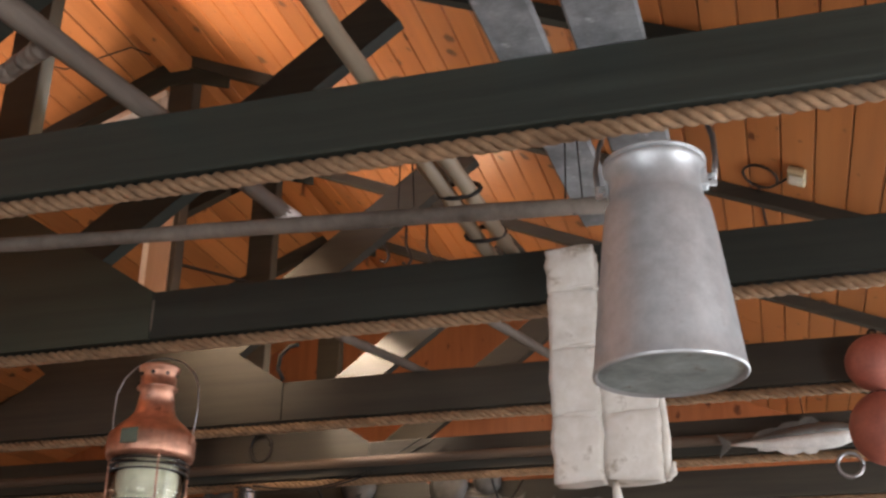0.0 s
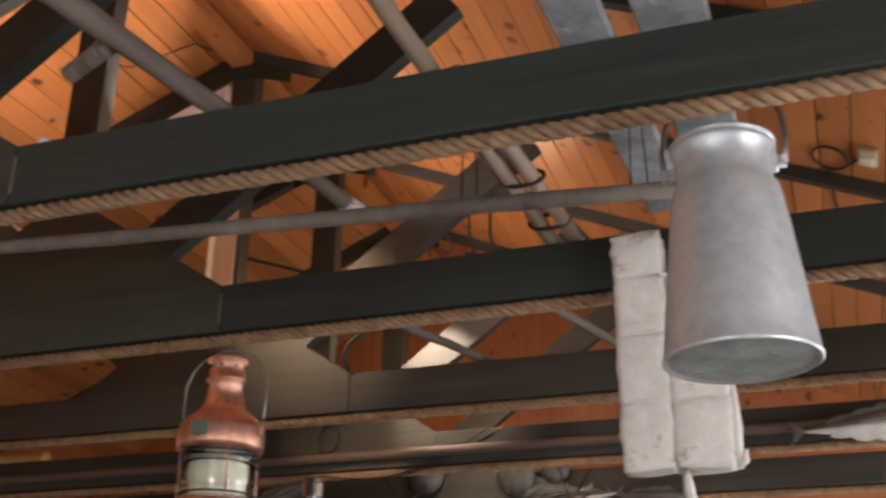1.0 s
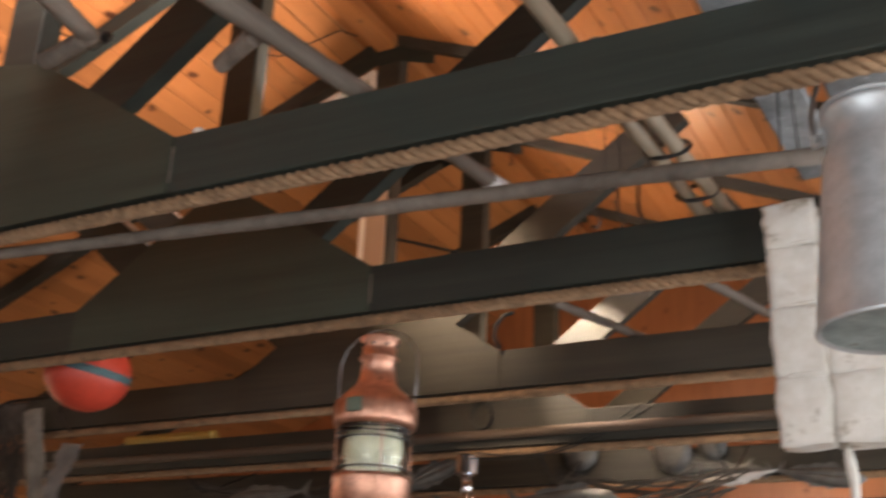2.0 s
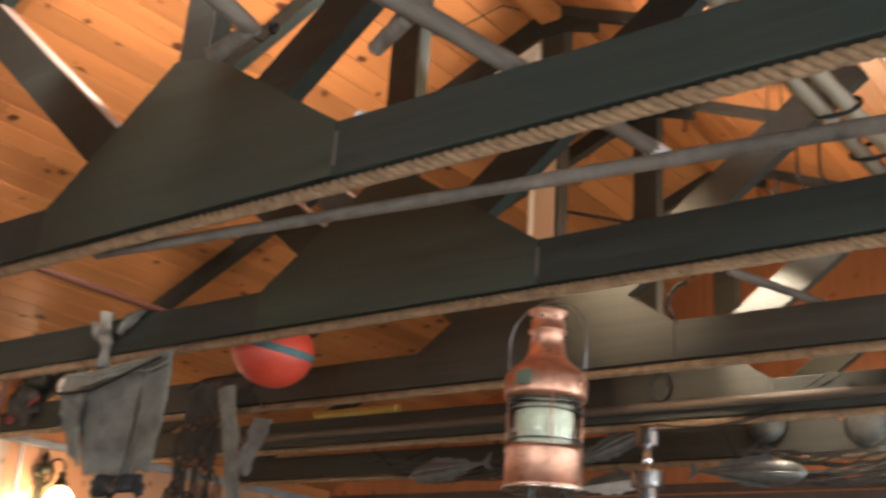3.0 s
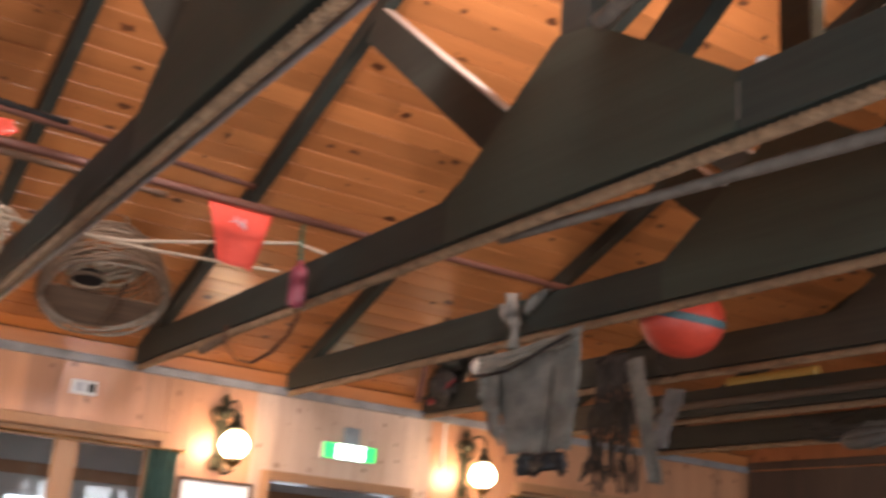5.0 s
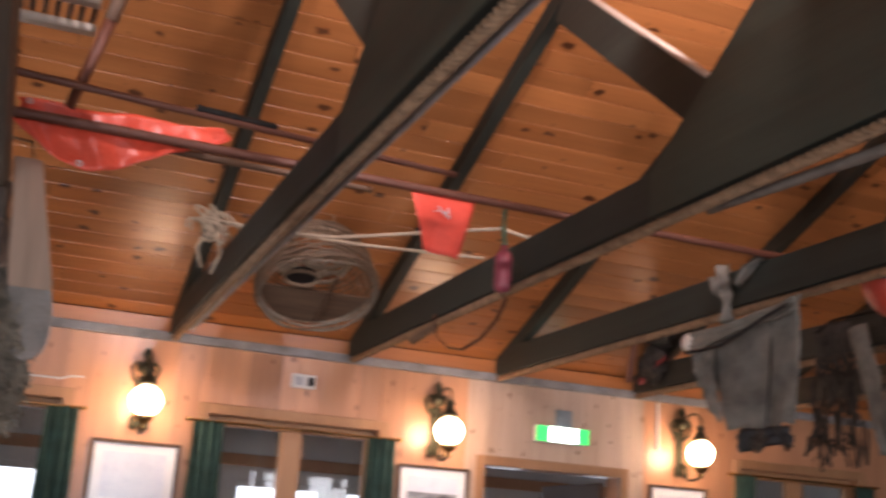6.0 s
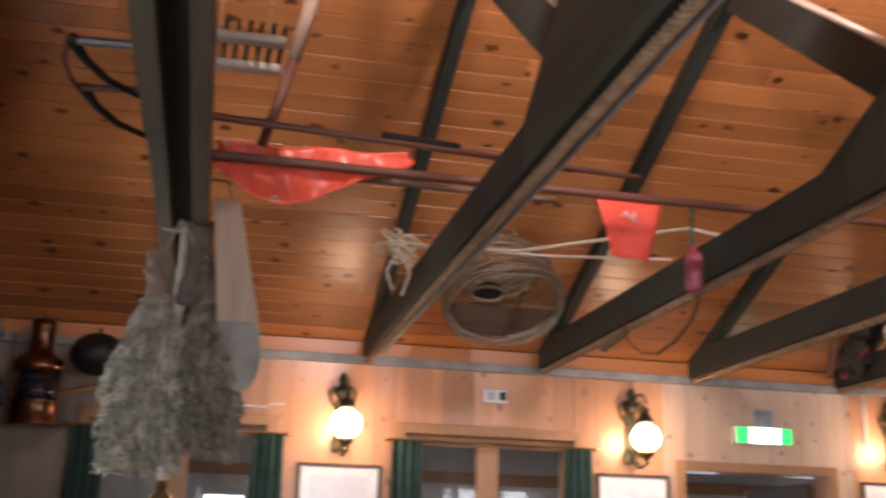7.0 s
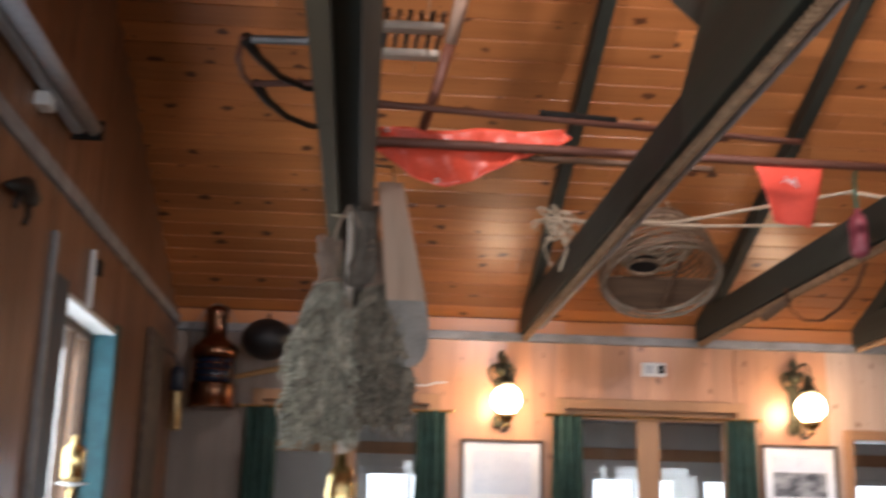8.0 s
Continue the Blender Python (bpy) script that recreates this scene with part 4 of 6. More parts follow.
def lantern(name="ship_lantern"):
    """Base ring at the origin, glass above it, hooded top and carrying bail."""
    t = empty(name)
    part("base", lathe(bmesh.new(), [(0.08, 0.0), (0.122, 0.0), (0.125, 0.006), (0.122, 0.014), (0.119, 0.02), (0.119, 0.105), (0.122, 0.112), (0.119, 0.124), (0.105, 0.126)], 36), COPPER, t, smooth=True)
    part("rim", lathe(bmesh.new(), [(0.118, -0.006), (0.128, -0.004), (0.128, 0.003), (0.118, 0.004)], 36), plain("bright_rim", (0.7, 0.68, 0.64), 0.25, 1.0), t, "bright metal foot ring", smooth=True)
    prof = []
    for i in range(31):
        z = 0.127 + 0.146 * i / 30
        rib = 0.003 * math.cos(2 * math.pi * i / 5) if (i < 9 or i > 21) else 0.004
        prof.append((0.108 + rib, z))
    part("glass", lathe(bmesh.new(), prof + [(0.103, 0.273), (0.103, 0.127)], 40, closed=False), LENS, t, "ribbed clear glass", smooth=True)
    # pale core puts the windows' reflection in the glass into colour
    part("glare_core", lathe(bmesh.new(), [(0.088, 0.127), (0.09, 0.135), (0.08, 0.145), (0.085, 0.16), (0.09, 0.20), (0.085, 0.245), (0.05, 0.262), (0.01, 0.265)], 28), plain("pale_glass_glare", (0.80, 0.83, 0.62), 0.12, 0.0, vary=0.3, scale=16), t, "pale core for window reflections in the glass", smooth=True)
    for i in range(4):
        a = 2 * math.pi * i / 4 + 0.75
        x, y = 0.117 * math.cos(a), 0.117 * math.sin(a)
        part("guard_bar", tube(bmesh.new(), [(x, y, 0.12), (x, y, 0.28)], 0.003, 6), COPPER, t)
    for z in (0.262, 0.248, 0.232, 0.142):
        ring = [(0.1165 * math.cos(u), 0.1165 * math.sin(u), z) for u in (2 * math.pi * i / 32 for i in range(33))]
        part("guard_ring", tube(bmesh.new(), ring, 0.0028, 5), IRON, t)
    hood = [(0.11, 0.272), (0.126, 0.276), (0.13, 0.29), (0.130, 0.335), (0.125, 0.35), (0.105, 0.372), (0.075, 0.398), (0.062, 0.415), (0.056, 0.44), (0.050, 0.488), (0.060, 0.492), (0.061, 0.498), (0.053, 0.503), (0.055, 0.55), (0.062, 0.554), (0.062, 0.562), (0.045, 0.57), (0.01, 0.574)]
    hood_ob = part("hood", lathe(bmesh.new(), hood, 36), COPPER, t, "dented copper hood", smooth=True)
    for i in range(8):
        a = 2 * math.pi * i / 8 + 0.2
        m = Matrix.Translation((0.0555 * math.cos(a), 0.0555 * math.sin(a), 0.535)) @ Matrix.Rotation(a, 4, "Z") @ Matrix.Rotation(math.pi / 2, 4, "Y")
        bm = bmesh.new()
        bmesh.ops.create_cone(bm, cap_ends=True, segments=10, radius1=0.006, radius2=0.006, depth=0.006, matrix=m)
        part("vent_hole", bm, IRON, hood_ob)
    pl = slab((-0.025, -0.1335, 0.30), (0.03, -0.1285, 0.345), 0.002)
    part("maker_plate", pl, plain("green_tarnish_plate", (0.16, 0.2, 0.15), 0.5, 0.6), hood_ob, "tarnished plate")
    bail = [(-0.134, 0, 0.33), (-0.142, 0, 0.42)] + [(0.142 * math.sin(u), 0, 0.47 + 0.125 * math.cos(u)) for u in (-1.4, -1.0, -0.6, -0.2, 0.2, 0.6, 1.0, 1.4)] + [(0.142, 0, 0.42), (0.134, 0, 0.33)]
    part("bail", tube(bmesh.new(), bail, 0.0026, 6), WIRE, t, "thin wire bail", smooth=True)
    for s in (-1, 1):
        part("bail_lug", slab((s * 0.132 - 0.007, -0.01, 0.315), (s * 0.132 + 0.007, 0.01, 0.345), 0.003), COPPER, hood_ob)
    for i in range(3):
        a = 2 * math.pi * i / 3 + 0.5
        part("foot", tube(bmesh.new(), [(0.07 * math.cos(a), 0.07 * math.sin(a), -0.002), (0.072 * math.cos(a), 0.072 * math.sin(a), -0.06)], 0.008, 8), IRON, t)
    return t


lan = tagged(lantern(), "tarnished copper ship's lantern hanging under a beam", "lantern", "ship's lanterns")
lan.matrix_basis = pose(4.716, 3.035, 1.995)
DARKCOPPER = plain("dark_polished_copper", (0.20, 0.09, 0.05), 0.24, 1.0, vary=0.4, scale=10, spots=(0.05, 0.03, 0.022))
dl = empty("corner_lantern", pose(0.26, -0.78, 2.13))
part("base", lathe(bmesh.new(), [(0.06, 0.0), (0.125, 0.0), (0.13, 0.008), (0.122, 0.02), (0.122, 0.12), (0.128, 0.13), (0.11, 0.138)], 32), DARKCOPPER, dl, smooth=True)
part("glass", lathe(bmesh.new(), [(0.1, 0.1385), (0.106, 0.15), (0.108, 0.19), (0.106, 0.262), (0.1, 0.2715)], 32), plain("dark_blue_lens", (0.012, 0.02, 0.045), 0.08), dl, "dark blue lens", smooth=True)
for z in (0.17, 0.205, 0.24):
    part("guard_ring", tube(bmesh.new(), [(0.115 * math.cos(u), 0.115 * math.sin(u), z) for u in (2 * math.pi * i / 28 for i in range(29))], 0.004, 5), DARKCOPPER, dl)
for i in range(4):
    a = math.pi / 2 * i + 0.5
    part("guard_bar", tube(bmesh.new(), [(0.119 * math.cos(a), 0.119 * math.sin(a), 0.12), (0.119 * math.cos(a), 0.119 * math.sin(a), 0.29)], 0.006, 6), DARKCOPPER, dl)
part("hood", lathe(bmesh.new(), [(0.11, 0.272), (0.126, 0.277), (0.128, 0.33), (0.11, 0.352), (0.072, 0.385), (0.06, 0.41), (0.058, 0.50), (0.064, 0.51), (0.064, 0.55), (0.045, 0.566), (0.01, 0.57)], 32), DARKCOPPER, dl, "dark copper hood", smooth=True)
part("bail", tube(bmesh.new(), [(0.0, 0.13 * math.cos(u), 0.33 + 0.255 * math.sin(u)) for u in (math.pi * i / 12 for i in range(13))], 0.004, 6), WIRE, dl, smooth=True)
tagged(dl, "dark copper ship's lantern with a blue lens hanging in a corner", "lantern", "ship's lanterns")
tagged(link("wall_bracket", tube(bmesh.new(), [(0.002, -0.78, 2.70), (0.26, -0.78, 2.72), (0.262, -0.78, 2.71)], 0.006, 6), IRON), "iron bracket carrying a lantern", "bracket")
tele = empty("brass_telescope", pose(0.382, -0.95, 1.997, 0, 0, 0))
part("tube", lathe(bmesh.new(), [(0.02, 0.0), (0.034, 0.003), (0.036, 0.012), (0.033, 0.02), (0.033, 0.19), (0.036, 0.2), (0.03, 0.21)], 20), plain("worn_brass", (0.42, 0.30, 0.15), 0.38, 1.0, vary=0.4, scale=14, spots=(0.16, 0.11, 0.06)), tele, smooth=True)
part("grip", lathe(bmesh.new(), [(0.03, 0.2105), (0.04, 0.215), (0.042, 0.30), (0.036, 0.335), (0.012, 0.345)], 20), plain("dark_blue_leather", (0.02, 0.028, 0.045), 0.5), tele, "dark blue leather grip", smooth=True)
part("loop", tube(bmesh.new(), [(0, 0, 0.34), (0.0, -0.03, 0.40), (0.0, -0.088, 0.44)], 0.005, 6), IRON, tele)
tagged(tele, "worn brass telescope with a leather grip hanging by the gable", "telescope")

# ---- glossy floats ----
ORANGE = plain("orange_red_plastic", (0.55, 0.06, 0.032), 0.42, vary=0.12, scale=6)
PINKRED = plain("faded_red_float", (0.36, 0.115, 0.08), 0.55, vary=0.2, scale=8)
BLUEBAND = plain("blue_grey_band", (0.06, 0.12, 0.13), 0.6)


def float_ball(name, x, y, z, r, material, label, squash=0.9, band=True, tilt=0):
    t = empty(name, pose(x, y, z, 0, tilt, 0))
    part("shell", lathe(bmesh.new(), [(max(0.004, r * math.sin(u)), -r * squash * math.cos(u)) for u in (math.pi * i / 18 for i in range(19))], 32), material, t, smooth=True)
    if band:
        part("band", lathe(bmesh.new(), [(r * 0.985, -r * 0.06), (r * 1.012, -r * 0.04), (r * 1.012, r * 0.12), (r * 0.97, r * 0.14)], 32, closed=False), BLUEBAND, t, "dark blue-grey band", smooth=True)
    part("eye", tube(bmesh.new(), [(r * 0.12 * math.cos(u), 0, r * squash + r * 0.1 * (1 + math.sin(u))) for u in (2 * math.pi * i / 10 for i in range(11))], r * 0.05, 6), IRON, t)
    return tagged(t, label, "float")


float_ball("net_float", 3.20, 3.29, 2.655, 0.172, ORANGE, "round orange-red plastic net float with a dark band", tilt=14)
tagged(link("float_line", tube(bmesh.new(), [(3.13, 3.29, 2.83), (3.10, 3.2, 2.84), (3.10, 3.07, 2.808), (3.1, 3.03, 2.81)], 0.005, 6), IRON), "dark line tying the float to a beam", "line")
float_ball("red_float", 6.86, 3.90, 2.665, 0.10, PINKRED, "faded red net float hanging on a beam", 0.95, False)
float_ball("red_float", 6.86, 3.90, 2.445, 0.115, PINKRED, "faded red net float hanging below another", 1.05, False)
tagged(link("float_line", tube(bmesh.new(), [(6.86, 3.90, 2.34), (6.86, 3.905, 2.78), (6.86, 3.99, 2.806), (6.86, 4.05, 2.806)], 0.006, 6), ROPE), "line carrying two red floats", "line")
BLACKPL = plain("black_rubber", (0.012, 0.012, 0.013), 0.45)
float_ball("black_float", 0.16, -0.50, 2.54, 0.148, BLACKPL, "black oval float hanging on the eave wall", 0.8, False)
tagged(link("wooden_peg", tube(bmesh.new(), [(0.06, -0.68, 2.335), (0.05, -0.40, 2.40)], [0.014, 0.018], 8), wood("peg_pine", (0.4, 0.22, 0.09), (0.55, 0.33, 0.15))), "turned pine stick on the eave wall", "stick")

# ---- poles and boards lying on the beams ----
BAMBOO = wood("greyed_bamboo", (0.17, 0.13, 0.09), (0.34, 0.28, 0.20), (1, 0.05, 1), 0.5)
REDWOODP = wood("red_brown_pole", (0.10, 0.035, 0.022), (0.2, 0.075, 0.045), (1, 0.05, 1), 0.5)
ONB = ZC + CH                             # top of the tie beams


def pole(name, a, b, r0, r1, material, label, bend=0.0, knots=0, seed=1, cat="pole"):
    rnd = random.Random(seed)
    a, b = Vector(a), Vector(b)
    n_seg = 26
    pts, rs = [], []
    for i in range(n_seg + 1):
        u = i / n_seg
        p = a.lerp(b, u) + Vector((bend * math.sin(math.pi * u), 0, 0)) + Vector((rnd.uniform(-1, 1), rnd.uniform(-1, 1), 0)) * 0.002
        pts.append(p)
        k = 1.12 if knots and i % knots == 0 else 1.0
        rs.append((r0 + (r1 - r0) * u) * k * rnd.uniform(0.93, 1.07))
    return tagged(link(name, tube(bmesh.new(), pts, rs, 10), material, True), label, cat)


pole("bamboo_pole", (5.72, 1.35, ONB + 0.023), (5.765, 3.32, ONB + 0.023), 0.022, 0.021, BAMBOO, "greyed bamboo pole lying across the beams", knots=3, seed=2)
pole("bamboo_pole", (5.785, 2.09, ONB + 0.022), (5.835, 3.22, ONB + 0.022), 0.021, 0.02, BAMBOO, "thinner bamboo pole tied beside another", knots=4, seed=3)
for yy in (2.62, 2.9):
    ring = [(5.785 + 0.058 * math.cos(u), yy + 0.01 * math.sin(u), ONB + 0.023 + 0.027 * math.sin(u)) for u in (2 * math.pi * i / 14 for i in range(15))]
    tagged(link("lashing", tube(bmesh.new(), ring, 0.006, 6), IRON), "dark cord lashing two bamboo poles", "cord")
pole("driftwood_pole", (4.98, 0.8, ONB + 0.03), (5.30, 2.66, ONB + 0.022), 0.033, 0.022, GREYWOOD, "crooked grey driftwood pole on the beams", bend=0.02, seed=4)
pole("driftwood_branch", (5.12, 1.77, ONB + 0.03), (4.985, 1.83, ONB + 0.024), 0.022, 0.02, GREYWOOD, "stub of a grey branch beside a pole", seed=5, cat="branch")
tagged(link("pole_ferrule", tube(bmesh.new(), [(5.29, 2.60, ONB + 0.022), (5.303, 2.675, ONB + 0.022)], 0.0245, 12), plain("pale_tape", (0.6, 0.6, 0.58), 0.4)), "pale metal ferrule on a pole end", "ferrule")
WORNGREY = plain("worn_grey_paint", (0.20, 0.21, 0.215), 0.7, vary=0.4, scale=12, bumps=0.4, spots=(0.40, 0.41, 0.42))
bm = slab((-0.055, 0, 0), (0.055, 2.05, 0.024), 0.005)
ob = tagged(link("grey_board", bm, WORNGREY), "weathered grey board lying across the beams", "board")
ob.matrix_basis = pose(6.04, 0.84, ONB + 0.002, 0, 0, -2.2)
bm = slab((-0.07, 0, 0), (0.07, 1.75, 0.022), 0.005)
ob = tagged(link("grey_board", bm, WORNGREY), "wide weathered grey board lying across the beams", "board")
ob.matrix_basis = pose(6.245, 0.8, ONB + 0.002, 0, 0, -0.8)
pole("grey_pole", (3.62, 2.095, 2.622), (6.2, 2.392, 2.622), 0.016, 0.02, GREYWOOD, "long grey pole slung under the boards", seed=6)
for px, py in ((6.12, 2.383), (5.735, 2.338)):
    tagged(link("sling", tube(bmesh.new(), [(px, py, 2.60), (px + 0.02, py, 2.62), (px + 0.012, py, 2.80), (px, py + 0.004, 2.83), (px - 0.015, py, 2.80), (px - 0.02, py, 2.62), (px, py, 2.60)], 0.002, 5), IRON), "thin cord slinging a pole", "cord")
pole("grey_conduit", (0.3, TRUSS_Y[1] + 0.078, ZC - 0.004), (7.9, TRUSS_Y[1] + 0.078, ZC - 0.004), 0.012, 0.012, GREYTRIM, "grey conduit running along a tie beam", seed=40, cat="conduit")
pole("grey_stick", (5.08, 3.58, ONB + 0.018), (5.29, 4.22, ONB + 0.018), 0.018, 0.016, GREYWOOD, "short grey stick lying on a beam", seed=7, cat="stick")
pole("grey_stick", (5.58, 3.4, ONB + 0.018), (5.80, 4.16, ONB + 0.018), 0.018, 0.016, GREYWOOD, "short grey stick lying on a beam", seed=8, cat="stick")
pole("brown_batten", (1.2, 4.972, 2.70), (7.6, 4.972, 2.70), 0.024, 0.024, wood("dull_brown_batten", (0.055, 0.037, 0.025), (0.12, 0.083, 0.055), (0.05, 1, 1), 0.7), "brown batten fixed along a beam's face", seed=9, cat="batten")
pole("red_pole", (2.788, -0.07, ONB + 0.018), (2.74, 3.15, ONB + 0.018), 0.018, 0.016, REDWOODP, "long red-brown flag pole lying on the beams", seed=10)
pole("dark_pole", (2.70, 0.35, ONB + 0.017), (2.655, 1.30, ONB + 0.017), 0.015, 0.013, DARKWOOD, "dark pole lying beside a flag pole", seed=11)
pole("red_pole", (3.165, -0.12, ONB + 0.014), (2.985, 1.50, ONB + 0.014), 0.013, 0.011, REDWOODP, "thin red-brown pole lying on the beams", seed=12)
pole("dark_sleeve", (3.09, 0.58, ONB + 0.030), (3.06, 0.84, ONB + 0.030), 0.014, 0.012, IRON, "dark sheath lying on a thin pole", seed=13, cat="sheath")


# ---- flags ----
def sheet(name, fn, cols, rows, thick, material, label, cat):
    """A cloth given by a function of two parameters, with real thickness."""
    bm = bmesh.new()
    g = [[bm.verts.new(fn(c / cols, r / rows)) for c in range(cols + 1)] for r in range(rows + 1)]
    for r in range(rows):
        for c in range(cols):
            bm.faces.new((g[r][c], g[r][c + 1], g[r + 1][c + 1], g[r + 1][c]))
    bmesh.ops.recalc_face_normals(bm, faces=bm.faces)
    bmesh.ops.solidify(bm, geom=bm.faces[:], thickness=thick)
    return tagged(link(name, bm, material, True), label, cat)


FLAGRED = plain("red_flag_cloth", (0.78, 0.085, 0.05), 0.65, vary=0.1, scale=8, bumps=0.2)
def flag_fn(u, v):
    y = 1.405 + 0.27 * u
    y = y + (1.545 - y) * v * 0.5
    return (2.748 + 0.021 * min(1, 4 * v) + 0.012 * math.sin(7 * u + 3 * v) * v, y, 2.838 - 0.245 * v - 0.02 * u * v)


flag = empty("pennant")
ob = sheet("cloth", flag_fn, 14, 12, 0.002, FLAGRED, "", "")
ob.parent = flag
bm = bmesh.new()
for k2 in range(3):
    tube(bm, [(2.789, 1.50 + 0.015 * k2, 2.755 - 0.02 * abs(k2 - 1)), (2.789, 1.52 + 0.02 * k2, 2.74 - 0.012 * k2), (2.789, 1.55, 2.735 + 0.01 * k2)], 0.006, 5, 0.3)
part("emblem", bm, PAPER, flag, "small white mark")
tagged(flag, "red cloth pennant hanging from a pole", "flag")


def tarp_fn(u, v):
    y = 0.055 + 0.685 * u
    deep = 0.085 + 0.125 * math.sin(math.pi * min(1, u / 0.66)) if u < 0.33 else 0.055 + 0.155 * (0.5 + 0.5 * math.cos(math.pi * (u - 0.33) / 0.67)) ** 0.9
    top = 2.880 + 0.022 * u + 0.006 * math.sin(14 * u)
    fold = 0.010 * math.sin(17 * u + 2.5 * v) + 0.007 * math.sin(41 * u - 3 * v)
    return (2.752 + fold * (0.3 + v) - 0.03 * v * (1 - v), y + 0.012 * math.sin(7 * v + 4 * u), top - deep * v)


tarp = empty("red_tarpaulin")
sheet("cloth", tarp_fn, 30, 12, 0.003, plain("red_tarpaulin_vinyl", (0.78, 0.10, 0.055), 0.3, vary=0.12, scale=9), "", "").parent = tarp
for u, v in ((0.04, 0.12), (0.30, 0.92)):
    ex, ey, ez = tarp_fn(u, v)
    ring = [(ex + 0.007, ey + 0.008 * math.cos(a), ez + 0.008 * math.sin(a)) for a in (2 * math.pi * i / 12 for i in range(13))]
    part("eyelet", tube(bmesh.new(), ring, 0.0025, 6), WHITESTRIP, tarp, "pale eyelet")
tagged(tarp, "glossy red tarpaulin folded over the flag pole", "tarpaulin")
bh = empty("boat_hook")
part("hook_end", tube(bmesh.new(), [(2.84, 0.212, ONB + 0.045), (2.89, 0.252, ONB + 0.17), (2.95, 0.296, ONB + 0.325)], [0.017, 0.018, 0.02], 12), REDWOODP, bh, "red-brown lower end", smooth=True)
part("shaft", tube(bmesh.new(), [(2.95, 0.2962, ONB + 0.3256), (3.05, 0.335, ONB + 0.49), (3.32, 0.43, ONB + 0.93)], [0.023, 0.025, 0.028], 12), wood("pinkish_shaft", (0.42, 0.28, 0.2), (0.6, 0.44, 0.33), (1, 1, 0.08), 0.55), bh, "pale pinkish shaft", smooth=True)
tagged(bh, "red-brown boat hook with a pale shaft leaning into the roof", "boat hook")

# rake with dark teeth laid over two rails
rk = empty("wooden_rake", pose(3.10, 0.10, 3.03))
PALEW = wood("pale_wood", (0.55, 0.47, 0.38), (0.7, 0.62, 0.52), (1, 0.08, 1), 0.6)
for dx in (0.0, 0.2):
    part("rail", slab((dx, -0.1, -0.045), (dx + 0.05, 0.15, -0.02), 0.006), PALEW, rk)
for i in range(7):
    part("tooth", tube(bmesh.new(), [(-0.02, -0.07 + 0.034 * i, -0.012), (0.13, -0.065 + 0.034 * i, -0.014), (0.29, -0.06 + 0.034 * i, -0.010)], [0.007, 0.009, 0.007], 6), IRON if i % 2 else DARKWOOD, rk)
part("hanger", tube(bmesh.new(), [(0.22, 0.1, 0.0), (0.23, 0.1, 0.95)], 0.003, 5), ROPE, rk)
part("hanger", tube(bmesh.new(), [(0.02, -0.05, 0.0), (0.03, -0.05, 0.9)], 0.003, 5), ROPE, rk)
tagged(rk, "pale wooden rake with dark teeth hung below the ceiling", "rake")

# hay fork with curved tines beside the doubled beam
fk = empty("grapnel", pose(0, 0, 0))
part("shank", tube(bmesh.new(), [(3.39, -0.335, 2.9), (3.40, -0.15, 2.9), (3.40, -0.10, 2.9)], 0.014), plain("grey_iron", (0.2, 0.21, 0.22), 0.5, 0.7), fk, "grey iron bar")
part("shank", tube(bmesh.new(), [(3.05, -0.35, 2.9), (3.08, -0.17, 2.9), (3.08, -0.11, 2.9)], 0.012), REDWOODP, fk)
for dx, dz in ((0.0, 0.0), (-0.35, 0.0)):
    part("tine", tube(bmesh.new(), [(3.40 + dx, -0.345, 2.9), (3.30 + dx, -0.315, 2.885), (3.16 + dx, -0.26, 2.885), (3.06 + dx, -0.18, 2.89), (3.02 + dx, -0.10, 2.90)], [0.02, 0.014, 0.012, 0.011, 0.008], 8), IRON, fk, smooth=True)
part("knot", tube(bmesh.new(), [(3.41, -0.35, 2.9), (3.30, -0.375, 2.88), (3.15, -0.375, 2.885), (3.05, -0.36, 2.9)], 0.009, 7), REDWOODP, fk, smooth=True)
part("lashing", tube(bmesh.new(), [(3.40, -0.11, 2.9), (3.40, -0.10, 2.815), (3.08, -0.10, 2.815), (3.08, -0.11, 2.9)], 0.007, 6), IRON, fk)
tagged(fk, "dark iron grapnel with curved tines on the beam", "grapnel")

# cream cord stretched between two beams, with a tangle at its end
CORD = plain("cream_cord", (0.38, 0.31, 0.22), 0.85, vary=0.15, scale=40)
tagged(link("cream_cord", tube(bmesh.new(), [(1.89, 0.80, 2.83), (1.89, 1.0, 2.81), (2.0, 1.35, 2.80), (2.41, 1.93, 2.835), (2.43, 2.05, 2.81)], 0.008, 6), CORD), "cream cord stretched between two beams", "cord")
tagged(link("cream_cord", tube(bmesh.new(), [(1.88, 0.82, 2.825), (1.90, 1.0, 2.809), (1.96, 1.5, 2.80), (2.02, 2.03, 2.812)], 0.007, 6), CORD), "cream cord stretched between two beams", "cord")
rnd = random.Random(5)
tg = empty("cord_tangle")
for i in range(9):
    c0 = Vector((1.88, 0.86 + rnd.uniform(-0.06, 0.05), 2.80 + rnd.uniform(-0.05, 0.04)))
    a1, a2 = rnd.uniform(0, 6), rnd.uniform(0, 3)
    part("loop", tube(bmesh.new(), [c0 + Vector((0.03 * math.sin(a1 + u), 0.06 * math.cos(u + a2), 0.055 * math.sin(u))) * (1 - 0.04 * j) for j, u in ((j, 0.55 * j) for j in range(10))], 0.006, 5), CORD, tg, smooth=True)
